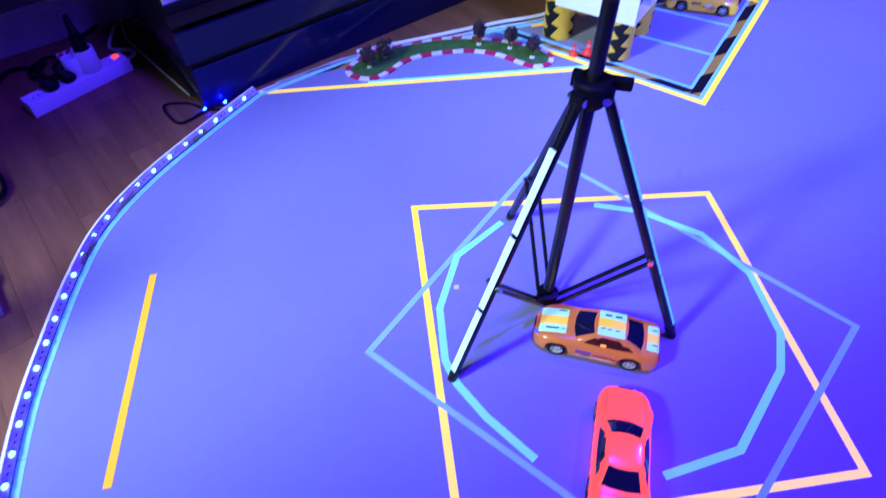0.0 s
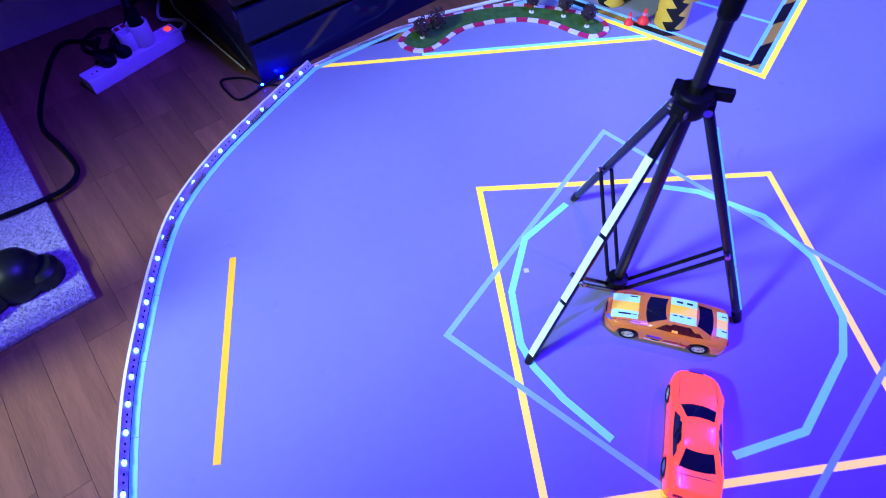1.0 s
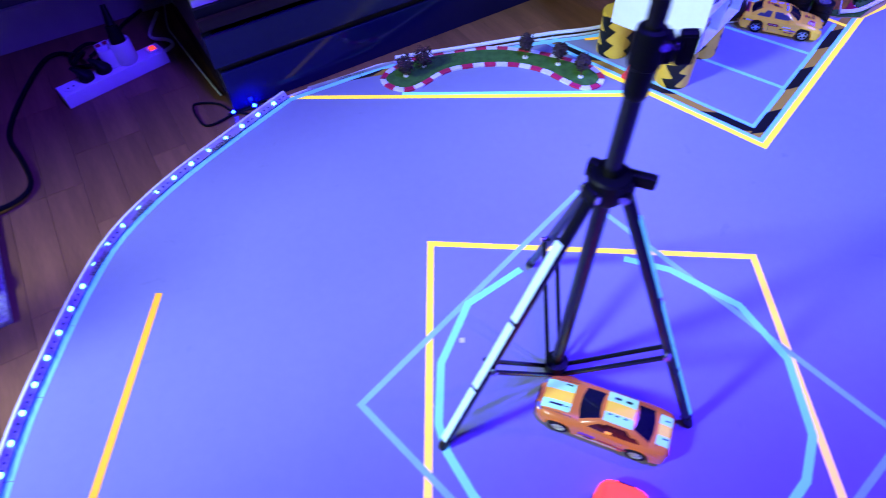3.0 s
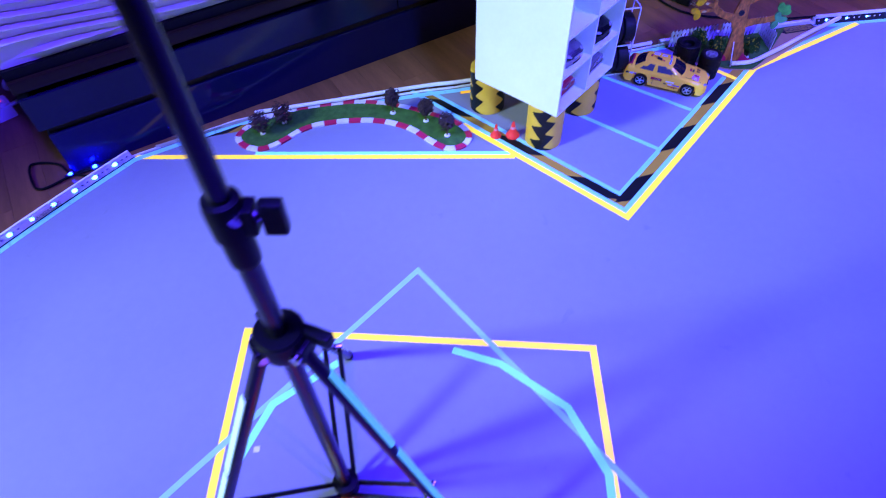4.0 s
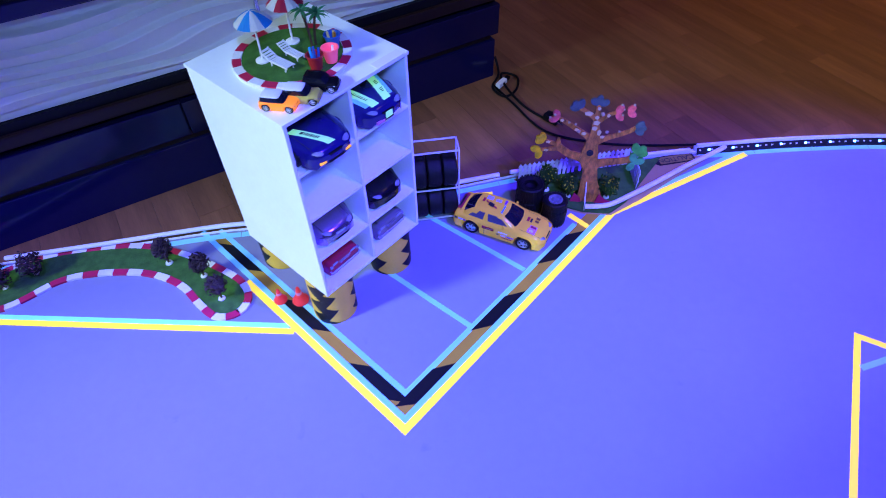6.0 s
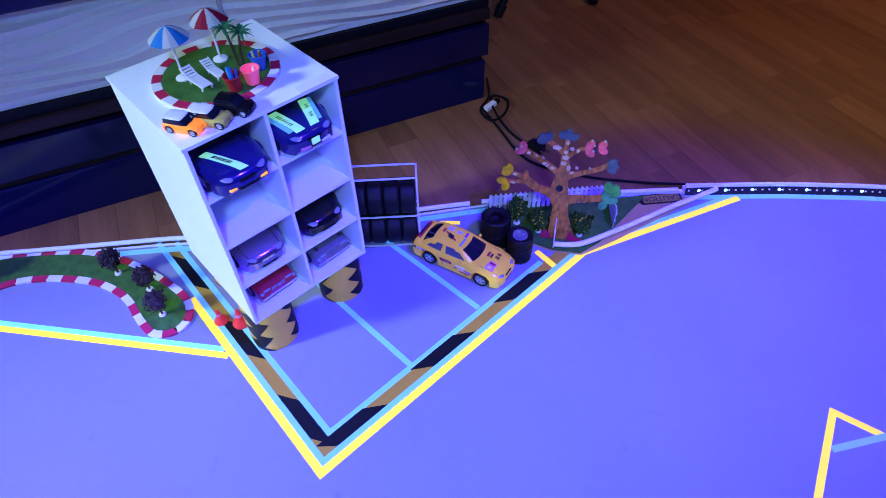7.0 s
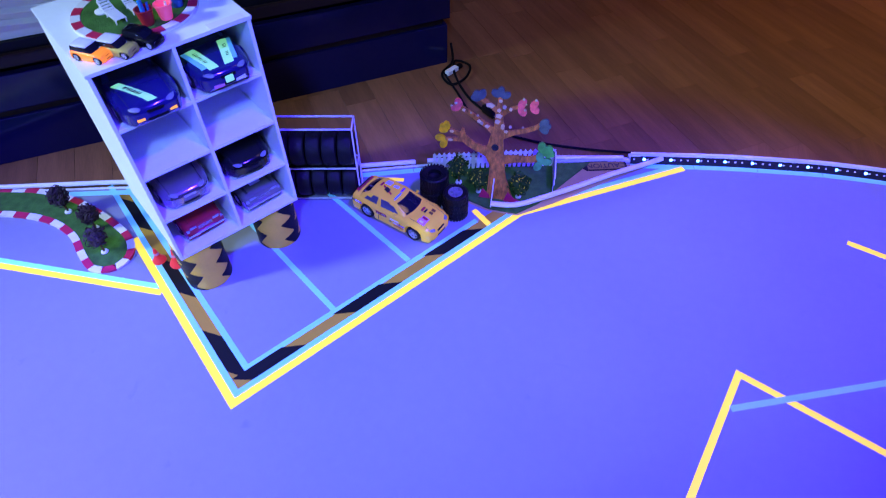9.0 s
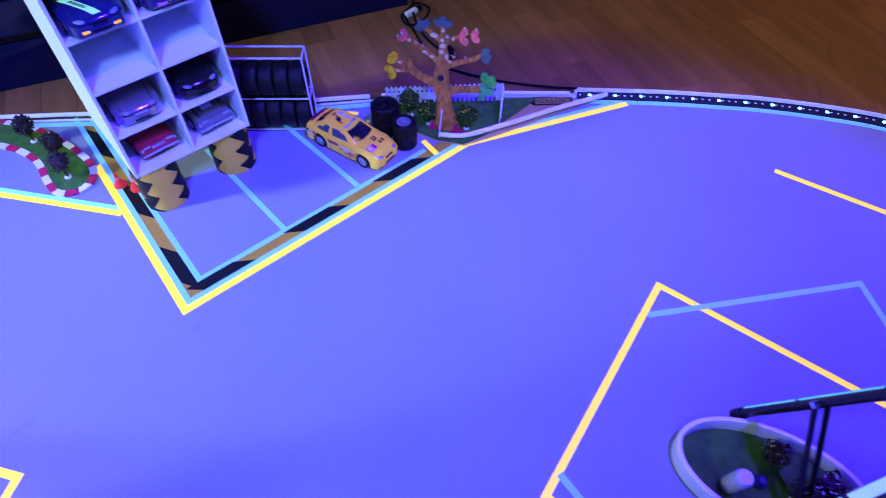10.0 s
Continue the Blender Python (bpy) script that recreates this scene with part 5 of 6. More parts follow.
# ---- pit lane hazard border ----
def hazard(a, b, inner, period, skew, label, start=0.0, lift=0.0):
    """A tan band from a to b, inner metres wide to its left, with slanted black blocks."""
    a, b = Vector(a), Vector(b)
    d = (b - a).normalized()
    n = Vector((-d.y, d.x))
    L = (b - a).length
    base = part("hazard_tape", band(bmesh.new(), [a, b], 0, inner, -0.0005 + lift, 0.00018 + lift), HAZ_TAN)
    tagged(base, label, "tape", "", "structure")
    t = start
    while t < L:
        q = [(max(t, 0.0), 0.0), (max(0.0, min(t + period / 2, L)), 0.0), (max(0.0, min(t + period / 2 + skew, L)), inner), (min(max(t + skew, 0), L), inner)]
        if q[1][0] - q[0][0] > 0.004:
            part("black_block", prism(bmesh.new(), [tuple(a + d * x + n * y) for x, y in q], -0.0003 + lift, 0.00024 + lift), HAZ_BLACK, base)
        t += period
    return base


low = [Vector(p) for p in offset(PIT_LINE[:3], 0.0148)]
low[0] = low[0].lerp(low[1], 0.06)
low[2] = low[1].lerp(low[2], 0.965)
hazard(low[0], low[1], 0.0196, 0.175, 0.030, "tan and black hazard tape border of the pit lane", ((low[1] - low[0]).length - 0.122) % 0.175 - 0.175)
hazard(low[1], low[2], 0.0196, 0.175, -0.030, "tan and black hazard tape border of the pit lane", 0.022, 0.00009)
prism_pts = [(-0.2954, 0.3927), (-0.2000, 0.4379), (-0.0868, 0.4753), (-0.1246, 0.4976), (-0.1848, 0.4643)]
ob = part("hazard_tape", prism(bmesh.new(), prism_pts, -0.0004, 0.0002), HAZ_TAN)
tagged(ob, "tan and black hazard tape by the barrier", "tape", "", "structure")
for q in ([(-0.2301, 0.4261), (-0.1700, 0.4487), (-0.1347, 0.4849), (-0.1848, 0.4633)], [(-0.2954, 0.3927), (-0.2703, 0.4045), (-0.2351, 0.4300), (-0.2552, 0.4182)]):
    part("black_block", prism(bmesh.new(), q, -0.0003, 0.0003), HAZ_BLACK, ob)
tape([(0.2909, 0.5995), (0.3510, 0.6133)], ORANGE_TAPE, 0.008, "short orange tape piece in the pit lane")
tape([(0.6618, 0.7353), (0.6968, 0.7412)], YELLOW_TAPE, 0.008, "short yellow tape piece in the pit lane")

# ---- planted island ----
ISLAND = [(-0.148, 0.436), (-0.127, 0.408), (-0.094, 0.397), (-0.064, 0.408), (-0.035, 0.437), (-0.012, 0.462), (0.022, 0.479), (0.080, 0.491), (0.140, 0.491), (0.195, 0.472), (0.240, 0.436), (0.277, 0.416), (0.312, 0.429), (0.321, 0.463), (0.299, 0.497), (0.245, 0.526), (0.165, 0.553), (0.091, 0.562), (0.020, 0.551), (-0.065, 0.524), (-0.128, 0.478)]


def kerbed(parent, pts, count, width, height, grass_z):
    """A grass bed inside a kerb of red and white blocks."""
    line = [tuple(p) for p in smooth_line([Vector(p) for p in pts], 6, True)]
    inner = [tuple(p) for p in offset(line, width * 0.8, True)]
    g = bmesh.new()
    top = [g.verts.new((*p, grass_z)) for p in inner]
    low = [g.verts.new((*p, 0.0003)) for p in inner]
    rim = [g.edges.new((top[i], top[(i + 1) % len(top)])) for i in range(len(top))]
    bmesh.ops.triangle_fill(g, use_beauty=True, edges=rim)
    for i in range(len(top)):
        j = (i + 1) % len(top)
        g.faces.new((top[i], top[j], low[j], low[i]))
    part("grass", g, GRASS, parent, "green flock grass")
    total = [0.0]
    for a, b in zip(line, line[1:] + line[:1]):
        total.append(total[-1] + (Vector(b) - Vector(a)).length)
    at = lambda s: next((Vector(line[i]).lerp(Vector(line[(i + 1) % len(line)]), (s - total[i]) / (total[i + 1] - total[i])) for i in range(len(line)) if s <= total[i + 1]), Vector(line[0]))
    for k in range(count):
        s0, s1 = total[-1] * k / count + 0.0002, total[-1] * (k + 1) / count - 0.0002
        seg = [at(s0), at((s0 + s1) / 2), at(s1)]
        part("kerb_block", band(bmesh.new(), seg, 0.0, width, 0.0003, height), KERB_RED if k % 2 else KERB_WHITE, parent)


island = thing("planted_island", pose(0, 0, 0), "green bean-shaped island with red and white kerb", "island")
kerbed(island, ISLAND, 46, 0.0118, 0.004, 0.0035)

LEAF_PLUM = material("dark_plum_leaf", (0.050, 0.032, 0.036), 0.7, vary=0.5, scale=60, spec=0.1)
LEAF_GREEN = material("dark_green_leaf", (0.03, 0.085, 0.010), 0.7, vary=0.5, scale=60, spec=0.1)
LEAF_PINK = material("dusky_pink_leaf", (0.28, 0.09, 0.11), 0.7, vary=0.4, scale=60)
BARK = material("brown_twig", (0.10, 0.06, 0.03), 0.8, vary=0.3, scale=60)
FLECK = material("yellow_fleck", (0.85, 0.75, 0.03), 0.5, spec=0.1)


def leafy(name, m, label, height, radius, leaf, seed, fleck=None, count=150, group="", leaf_size=0.006, squash=1.0, base_mat=None):
    t = thing(name, m, label, "tree", group)
    rnd = random.Random(seed)
    trunk = rodded((0, 0, 0.002), (0, 0, height - radius * 0.9), height * 0.035, height * 0.022, 8)
    for k in range(6):
        a = k * 1.05 + rnd.random()
        rod(trunk, (0, 0, height - radius * (1.2 - 0.1 * k)), (radius * 0.6 * math.cos(a), radius * 0.6 * math.sin(a), height - radius * rnd.uniform(0.3, 1.2)), height * 0.015, height * 0.008, 6)
    part("trunk", trunk, BARK, t)
    part("foot", lathe(bmesh.new(), [(0, 0), (height * 0.11, 0), (height * 0.10, height * 0.035), (height * 0.04, height * 0.05), (0, height * 0.05)], 14), base_mat or WHITE_PLASTIC, t, "pale round plastic foot", smooth=True)
    crown, flecks = bmesh.new(), bmesh.new()
    for i in range(count):
        v = Vector((rnd.gauss(0, 1), rnd.gauss(0, 1), rnd.gauss(0, 1))).normalized()
        lump = 1 + 0.22 * math.sin(5 * v.x + seed) * math.cos(4 * v.y + 2 * v.z)
        p = v * radius * lump * rnd.uniform(0.55, 1.0)
        p.z = p.z * squash + height - radius * squash
        g = flecks if fleck and rnd.random() < 0.2 else crown
        s = leaf_size * rnd.uniform(0.6, 1.2) * (0.55 if g is flecks else 1)
        q = Vector((rnd.gauss(0, 1), rnd.gauss(0, 1), rnd.gauss(0, 1))).normalized()
        r = q.cross(v).normalized()
        q = r.cross(v + 0.5 * q).normalized()
        w = [g.verts.new(p + d) for d in (q * s, r * s * 0.45, -q * s, -r * s * 0.45)]
        top = g.verts.new(p + v * s * 0.35)
        for k in range(4):
            g.faces.new((w[k], w[(k + 1) % 4], top))
    part("crown", crown, leaf, t)
    if fleck:
        part("flecks", flecks, fleck, t, "small bright flecks")
    else:
        flecks.free()
    return t


IT = "little trees on the island"
for i, (x, y, h, r, lf, fl) in enumerate(((-0.0941, 0.4480, 0.050, 0.021, LEAF_PLUM, LEAF_PINK), (-0.0588, 0.4823, 0.048, 0.022, LEAF_PLUM, LEAF_PINK), (0.1574, 0.5229, 0.057, 0.0150, LEAF_PLUM, None), (0.2271, 0.5007, 0.053, 0.0155, LEAF_PLUM, None), (0.2727, 0.4580, 0.054, 0.0150, LEAF_PLUM, None))):
    leafy("model_tree", pose(x, y, 0.0035, 0, 0, 70 * i), "dark plum model tree on a pale foot on the island" if fl is None else "dark model tree with dusky pink flecks on the island", h, r, lf, 10 + i, fl, 420 if fl else 300, IT, 0.0042 if fl else 0.0056, 1.0 if fl else 1.25)

# ---- cones ----
# the cones' brightness is partly emission put into the plastic
CONE_RED = material("red_plastic_with_glow", (0.75, 0.04, 0.05), 0.4, glow=0.16, glow_colour=(1.0, 0.05, 0.03))
cone = thing("traffic_cone", pose(0.3676, 0.4650, 0.0005, 0, 0, 10) @ Matrix.Scale(1.22, 4), "small red traffic cone with a pale band beside the garage", "cone", "traffic cones")
part("base", lathe(bmesh.new(), [(0, 0), (0.0088, 0), (0.0090, 0.0012), (0.0084, 0.0026), (0.0066, 0.0050), (0.0050, 0.0076), (0.0046, 0.0090), (0, 0.0090)], 24), CONE_RED, cone, smooth=True)
part("cone", lathe(bmesh.new(), [(0, 0.0090), (0.0040, 0.0090), (0.0036, 0.0110), (0.0018, 0.0215), (0.0014, 0.0223), (0, 0.0223)], 20), CONE_RED, cone, smooth=True)
part("band", lathe(bmesh.new(), [(0.0030, 0.0125), (0.0036, 0.0125), (0.0031, 0.0158), (0.0026, 0.0158), (0.0030, 0.0125)], 20), INK_PINK, cone, "pale pink band", smooth=True)
copy_thing(cone, pose(0.4004, 0.4672, 0.0005, 0, 0, -14) @ Matrix.Scale(1.22, 4))

# ---- tyre rack ----
RK = pose(0.6393, 0.6747, 0, 0, 0, 14)
rack = thing("tyre_rack", RK, "white wire rack with two rows of black tyres", "rack")
RL, RD, RH = 0.135, 0.034, 0.155
for x in (-RL, 0.0):
    for y in (0.0, RD):
        part("post", boxed(x - 0.0012, y - 0.0012, 0, x + 0.0012, y + 0.0012, RH), WHITE_PLASTIC, rack)
for z in (0.004, 0.072, RH - 0.0016):
    for y in (0.0, RD):
        part("rail", boxed(-RL + 0.0017, y - 0.0011, z, -0.0017, y + 0.0011, z + 0.0024), WHITE_PLASTIC, rack)
    for x in (-RL, 0.0):
        part("rail", boxed(x - 0.0011, 0.0017, z, x + 0.0011, RD - 0.0017, z + 0.0024), WHITE_PLASTIC, rack)


def tyre_mesh(bm, r, w, hole, n=40, lugs=0, m=None):
    lathe(bm, [(hole, -w * 0.42), (r * 0.86, -w / 2), (r * 0.97, -w * 0.42), (r, -w * 0.25), (r, w * 0.25), (r * 0.97, w * 0.42), (r * 0.86, w / 2), (hole, w * 0.42), (hole, -w * 0.42)], n, m)
    for k in range(lugs):
        a = 2 * math.pi * k / lugs
        for zz, sh in ((-w * 0.27, 0.0), (w * 0.27, math.pi / lugs)):
            made = box(bm, r * 0.985, -r * 0.065, zz - w * 0.2, r * 1.035, r * 0.065, zz + w * 0.2)
            mm = Matrix.Rotation(a + sh, 4, "Z")
            bmesh.ops.transform(bm, matrix=(m @ mm) if m is not None else mm, verts=made)
    return bm


first = None
for z in (0.0072 + 0.0295, 0.0752 + 0.0295):
    for i in range(5):
        m = RK @ pose(-RL + 0.0155 + i * 0.026, RD / 2, z, 0, 90, 0)
        if first is None:
            first = thing("tyre", m, "black rubber tyre standing in the rack", "tyre", "tyres in the rack")
            part("tread", tyre_mesh(bmesh.new(), 0.0295, 0.0245, 0.019), TYRE, first, smooth=True)
            part("ring", lathe(bmesh.new(), [(0.0191, -0.009), (0.0205, -0.0108), (0.0215, -0.0108)], 32), BLACK_PLASTIC, first)
        else:
            copy_thing(first, m)

# off-road wheels in two stacks
off = thing("offroad_wheel", pose(0.8070, 0.6821, 0.0086), "knobbly black off-road wheel with a grey rim", "wheel", "stacked off-road wheels")
part("tyre", tyre_mesh(bmesh.new(), 0.0208, 0.0168, 0.0115, 36, 26), TYRE, off, "knobbly black rubber tyre")
rim = lathe(bmesh.new(), [(0.0115, -0.007), (0.0112, 0.006), (0.0125, 0.0078), (0.0105, 0.0078), (0.0095, 0.005), (0.004, 0.0035), (0.004, 0.007), (0, 0.007)], 24)
for k in range(8):
    made = box(rim, 0.003, -0.0009, 0.0038, 0.0105, 0.0009, 0.0072)
    bmesh.ops.transform(rim, matrix=Matrix.Rotation(k * math.pi / 4, 4, "Z"), verts=made)
part("rim", rim, RIM_GREY, off, "grey spoked rim")
copy_thing(off, pose(0.8075, 0.6816, 0.0256, 0, 0, 20))
copy_thing(off, pose(0.8068, 0.6823, 0.0426, 0, 0, 41))
big = thing("offroad_wheel", pose(0.7630, 0.7083, 0.0152), "large knobbly black off-road wheel in a stack", "wheel", "stacked off-road wheels")
part("tyre", tyre_mesh(bmesh.new(), 0.0240, 0.0298, 0.012, 36, 28), TYRE, big, "knobbly black rubber tyre")
part("rim", lathe(bmesh.new(), [(0.012, -0.012), (0.0118, 0.007), (0.011, 0.005), (0.004, 0.002), (0, 0.002)], 24), BLACK_PLASTIC, big)
copy_thing(big, pose(0.7635, 0.7088, 0.0452, 0, 0, 33))

# ---- garden corner ----
garden = thing("garden_base", pose(0, 0, 0), "green flock garden corner with a tan border", "garden base")
part("border", prism(bmesh.new(), [(0.7352, 0.7823), (0.7965, 0.7191), (0.8593, 0.7008), (0.9113, 0.7010), (0.9666, 0.7441), (1.0673, 0.8341), (1.1277, 0.8860), (1.0276, 0.8681), (0.9175, 0.8385)], 0.0003, 0.0011), material("tan_card", (0.42, 0.30, 0.12), 0.7, vary=0.12), garden, "tan card border")
g = prism(bmesh.new(), [(0.7391, 0.7794), (0.7986, 0.7230), (0.8613, 0.7037), (0.9093, 0.7039), (0.9415, 0.7362), (1.0196, 0.8652), (0.9175, 0.8356)], 0.0012, 0.0042)
part("grass", g, GRASS, garden, "green flock grass")
ob = part("foam_tube", tube(bmesh.new(), [(0.8634, 0.7086, 0.011), (0.9064, 0.7165, 0.011), (0.9516, 0.7485, 0.010), (1.0010, 0.7866, 0.010), (1.0613, 0.8356, 0.010), (1.1176, 0.8768, 0.010), (1.1477, 0.9003, 0.010)], 0.0046, 10, 6), WHITE_FOAM, None, "", True)
tagged(ob, "soft white foam tube round the garden corner", "tube")
ob = part("thin_stick", rodded((0.8634, 0.7067, 0.004), (0.8626, 0.7320, 0.048), 0.0011, n=8), WHITE_PLASTIC)
tagged(ob, "thin white stick leaning at the tube's end", "stick")
ob = part("foam_tube", tube(bmesh.new(), [(0.7273, 0.7940, 0.008), (0.8274, 0.8236, 0.008), (0.9176, 0.8492, 0.008), (1.0077, 0.8710, 0.008), (1.0778, 0.8868, 0.009)], 0.0042, 10, 6), WHITE_FOAM, None, "", True)
tagged(ob, "soft white foam tube behind the fence", "tube", "", "structure")
CAU = pose(1.0440, 0.8640, 0.0014, 0, 0, 197)
sign = thing("caution_tape", CAU, "black tape piece printed with a caution word", "tape")
part("backing", prism(bmesh.new(), [(-0.044, -0.0125), (0.032, -0.0125), (0.045, 0.0), (0.032, 0.0125), (-0.044, 0.0125)], 0, 0.0006), HAZ_BLACK, sign)
part("label", boxed(-0.040, -0.0095, 0.0007, 0.029, 0.0095, 0.0009), material("tan_label", (0.28, 0.21, 0.05), 0.5, vary=0.1), sign, "tan printed label")
words("CAUTION", 0.0165, INK, CAU @ pose(-0.0055, 0, 0.0011), sign)
con = thing("strip_connector", pose(1.0978, 0.8947, 0.012, 0, 0, 12), "white plastic connector at the light strip's end", "connector")
part("shell", boxed(-0.011, -0.004, -0.010, 0.011, 0.004, 0.001, bevel=0.001), WHITE_PLASTIC, con)
part("mark", boxed(-0.005, -0.0044, -0.007, 0.002, -0.0041, -0.001), INK, con)


def picket_fence(a, b, label, h=0.040, step=0.0088):
    a, b = Vector(a), Vector(b)
    d, L = (b - a).normalized(), (b - a).length
    f = thing("picket_fence", pose(a.x, a.y, 0.0042, 0, 0, math.degrees(math.atan2(d.y, d.x))), label, "fence", "white picket fences")
    for z in (0.012, 0.029):
        part("rail", boxed(0, 0.0008, z, L, 0.0024, z + 0.0045), WHITE_PLASTIC, f)
    n = int(L / step)
    data = None
    for i in range(n + 1):
        if data is None:
            g = bmesh.new()
            pts = [(-0.0027, 0.0), (0.0027, 0.0), (0.0027, h - 0.004), (0.0, h), (-0.0027, h - 0.004)]
            fr, bk = [g.verts.new((x, -0.0006, z)) for x, z in pts], [g.verts.new((x, 0.0007, z)) for x, z in pts]
            g.faces.new(fr)
            g.faces.new(list(reversed(bk)))
            for k in range(5):
                g.faces.new((fr[k], bk[k], bk[(k + 1) % 5], fr[(k + 1) % 5]))
            ob = part("picket", g, WHITE_PLASTIC, f)
            data = ob.data
        else:
            ob = new("picket", data)
            ob.parent = f
        ob.matrix_basis = pose(min(L, i * step + 0.003), 0, 0)
    return f


picket_fence((0.7431, 0.7755), (0.8493, 0.8090), "white picket fence behind the garden")
picket_fence((0.8573, 0.8120), (0.9505, 0.8396), "white picket fence behind the garden")
picket_fence((0.9545, 0.8386), (0.9619, 0.7733), "white picket fence at the garden's side", 0.043)

# painted flat tree
BARK_PAINT = material("painted_bark", (0.60, 0.22, 0.035), 0.35, vary=0.75, scale=170, bump=0.5, spec=0.25, coat=0.2, stretch=(1.0, 1.0, 0.45))
PATCH = material("pale_bark_patch", (0.78, 0.62, 0.24), 0.5, vary=0.2, scale=120)
GEM = material("violet_glitter_gem", (0.5, 0.42, 0.2), 0.15, coat=0.4)
tree = thing("painted_tree", pose(0.870, 0.732, 0.0042, -6, 0, 0), "painted flat wooden tree with coloured leaves and gems", "tree")


def plate(bm, pts, y0, y1):
    """A plate in the x-z plane."""
    pts = [(x, z * 0.97) for x, z in pts]
    f, b = [bm.verts.new((x, y0, z)) for x, z in pts], [bm.verts.new((x, y1, z)) for x, z in pts]
    bm.faces.new(f)
    bm.faces.new(list(reversed(b)))
    for k in range(len(pts)):
        j = (k + 1) % len(pts)
        bm.faces.new((f[k], b[k], b[j], f[j]))


def limb(pts, y0=-0.0022, y1=0.0022):
    """A tapering branch through (x, z, half width)."""
    bm = bmesh.new()
    line = smooth_line([Vector((x, z, w)) for x, z, w in pts], 5)
    left, right = [], []
    for i, p in enumerate(line):
        d = line[min(i + 1, len(line) - 1)] - line[max(i - 1, 0)]
        n = Vector((-d.y, d.x)).normalized()
        left.append((p.x + n.x * p.z, p.y + n.y * p.z))
        right.append((p.x - n.x * p.z, p.y - n.y * p.z))
    for i in range(len(line) - 1):
        plate(bm, [left[i], left[i + 1], right[i + 1], right[i]], y0, y1)
    bmesh.ops.remove_doubles(bm, verts=bm.verts, dist=1e-6)
    return bm


part("trunk", limb([(0.004, -0.002, 0.024), (0.001, 0.020, 0.0195), (-0.003, 0.044, 0.0150), (-0.005, 0.070, 0.0125), (-0.010, 0.090, 0.0150), (-0.011, 0.108, 0.0135), (-0.010, 0.128, 0.0105), (-0.008, 0.146, 0.0085), (-0.010, 0.171, 0.0055), (-0.010, 0.190, 0.0038), (-0.010, 0.204, 0.0028)], -0.003, 0.003), BARK_PAINT, tree, "brown painted trunk")
BR = [[(-0.015, 0.092, 0.011), (-0.030, 0.098, 0.0078), (-0.046, 0.103, 0.0065), (-0.058, 0.111, 0.0066), (-0.066, 0.119, 0.0060), (-0.0665, 0.134, 0.0020)],
      [(-0.063, 0.114, 0.0045), (-0.080, 0.1108, 0.0030), (-0.0955, 0.1085, 0.0022)],
      [(-0.064, 0.120, 0.0045), (-0.080, 0.1246, 0.0030), (-0.0913, 0.1290, 0.0020)],
      [(-0.012, 0.134, 0.0070), (-0.022, 0.142, 0.0050), (-0.0443, 0.157, 0.0040), (-0.0598, 0.167, 0.0035), (-0.0720, 0.1745, 0.0025)],
      [(-0.010, 0.174, 0.0045), (-0.0263, 0.1864, 0.0036), (-0.0400, 0.1950, 0.0030)],
      [(-0.008, 0.168, 0.0040), (0.0075, 0.183, 0.0030), (0.0205, 0.189, 0.0024)],
      [(-0.006, 0.130, 0.0075), (0.0122, 0.1386, 0.0048), (0.0291, 0.1455, 0.0040), (0.0457, 0.1532, 0.0038), (0.0560, 0.1610, 0.0034)],
      [(-0.002, 0.083, 0.0100), (0.023, 0.0895, 0.0068), (0.0447, 0.0930, 0.0062), (0.0603, 0.0985, 0.0062), (0.0680, 0.1120, 0.0040)]]
for i, b in enumerate(BR):
    part("branch", limb(b, -0.0022 + 0.0001 * i, 0.0022 - 0.0001 * i), BARK_PAINT, tree)
part("knot", lathe(bmesh.new(), [(0, 0.0), (0.0032, 0.0), (0.0045, 0.0012), (0.006, 0.0008), (0.006, -0.001)], 18, pose(-0.011, -0.0032, 0.105, 90)), INK, tree, "dark round knot")
for x, z, w, h in ((-0.011, 0.158, 0.0048, 0.0042), (-0.009, 0.169, 0.0060, 0.0046), (-0.010, 0.179, 0.0036, 0.0036), (-0.009, 0.196, 0.0032, 0.0032), (-0.024, 0.186, 0.0078, 0.0046), (-0.002, 0.150, 0.0036, 0.0062), (0.004, 0.142, 0.0040, 0.0030), (0.008, 0.184, 0.0028, 0.0036), (-0.066, 0.171, 0.0034, 0.0030), (-0.040, 0.154, 0.0036, 0.0032), (-0.027, 0.147, 0.0046, 0.0032), (-0.084, 0.127, 0.0042, 0.0028), (-0.086, 0.110, 0.0045, 0.0025)):
    g = bmesh.new()
    plate(g, [(x + w * math.cos(a), z + h * math.sin(a)) for a in (0.3, 1.5, 2.6, 3.7, 5.1)], -0.0042, -0.003)
    part("bark_patch", g, PATCH, tree, "pale bark patch")
for x, z, r in ((-0.002, 0.181, 0.0040), (-0.054, 0.163, 0.0026), (-0.036, 0.147, 0.0034), (-0.043, 0.160, 0.0026), (0.010, 0.148, 0.0032), (0.030, 0.150, 0.0026), (0.026, 0.199, 0.0026), (0.030, 0.181, 0.0024), (0.045, 0.200, 0.0026), (-0.079, 0.176, 0.0030), (-0.086, 0.171, 0.0024), (0.031, 0.191, 0.0018)):
    g = bmesh.new()
    bmesh.ops.create_icosphere(g, subdivisions=1, radius=r, matrix=pose(x, -0.004, z))
    part("gem", g, GEM, tree, "glittering violet gem")


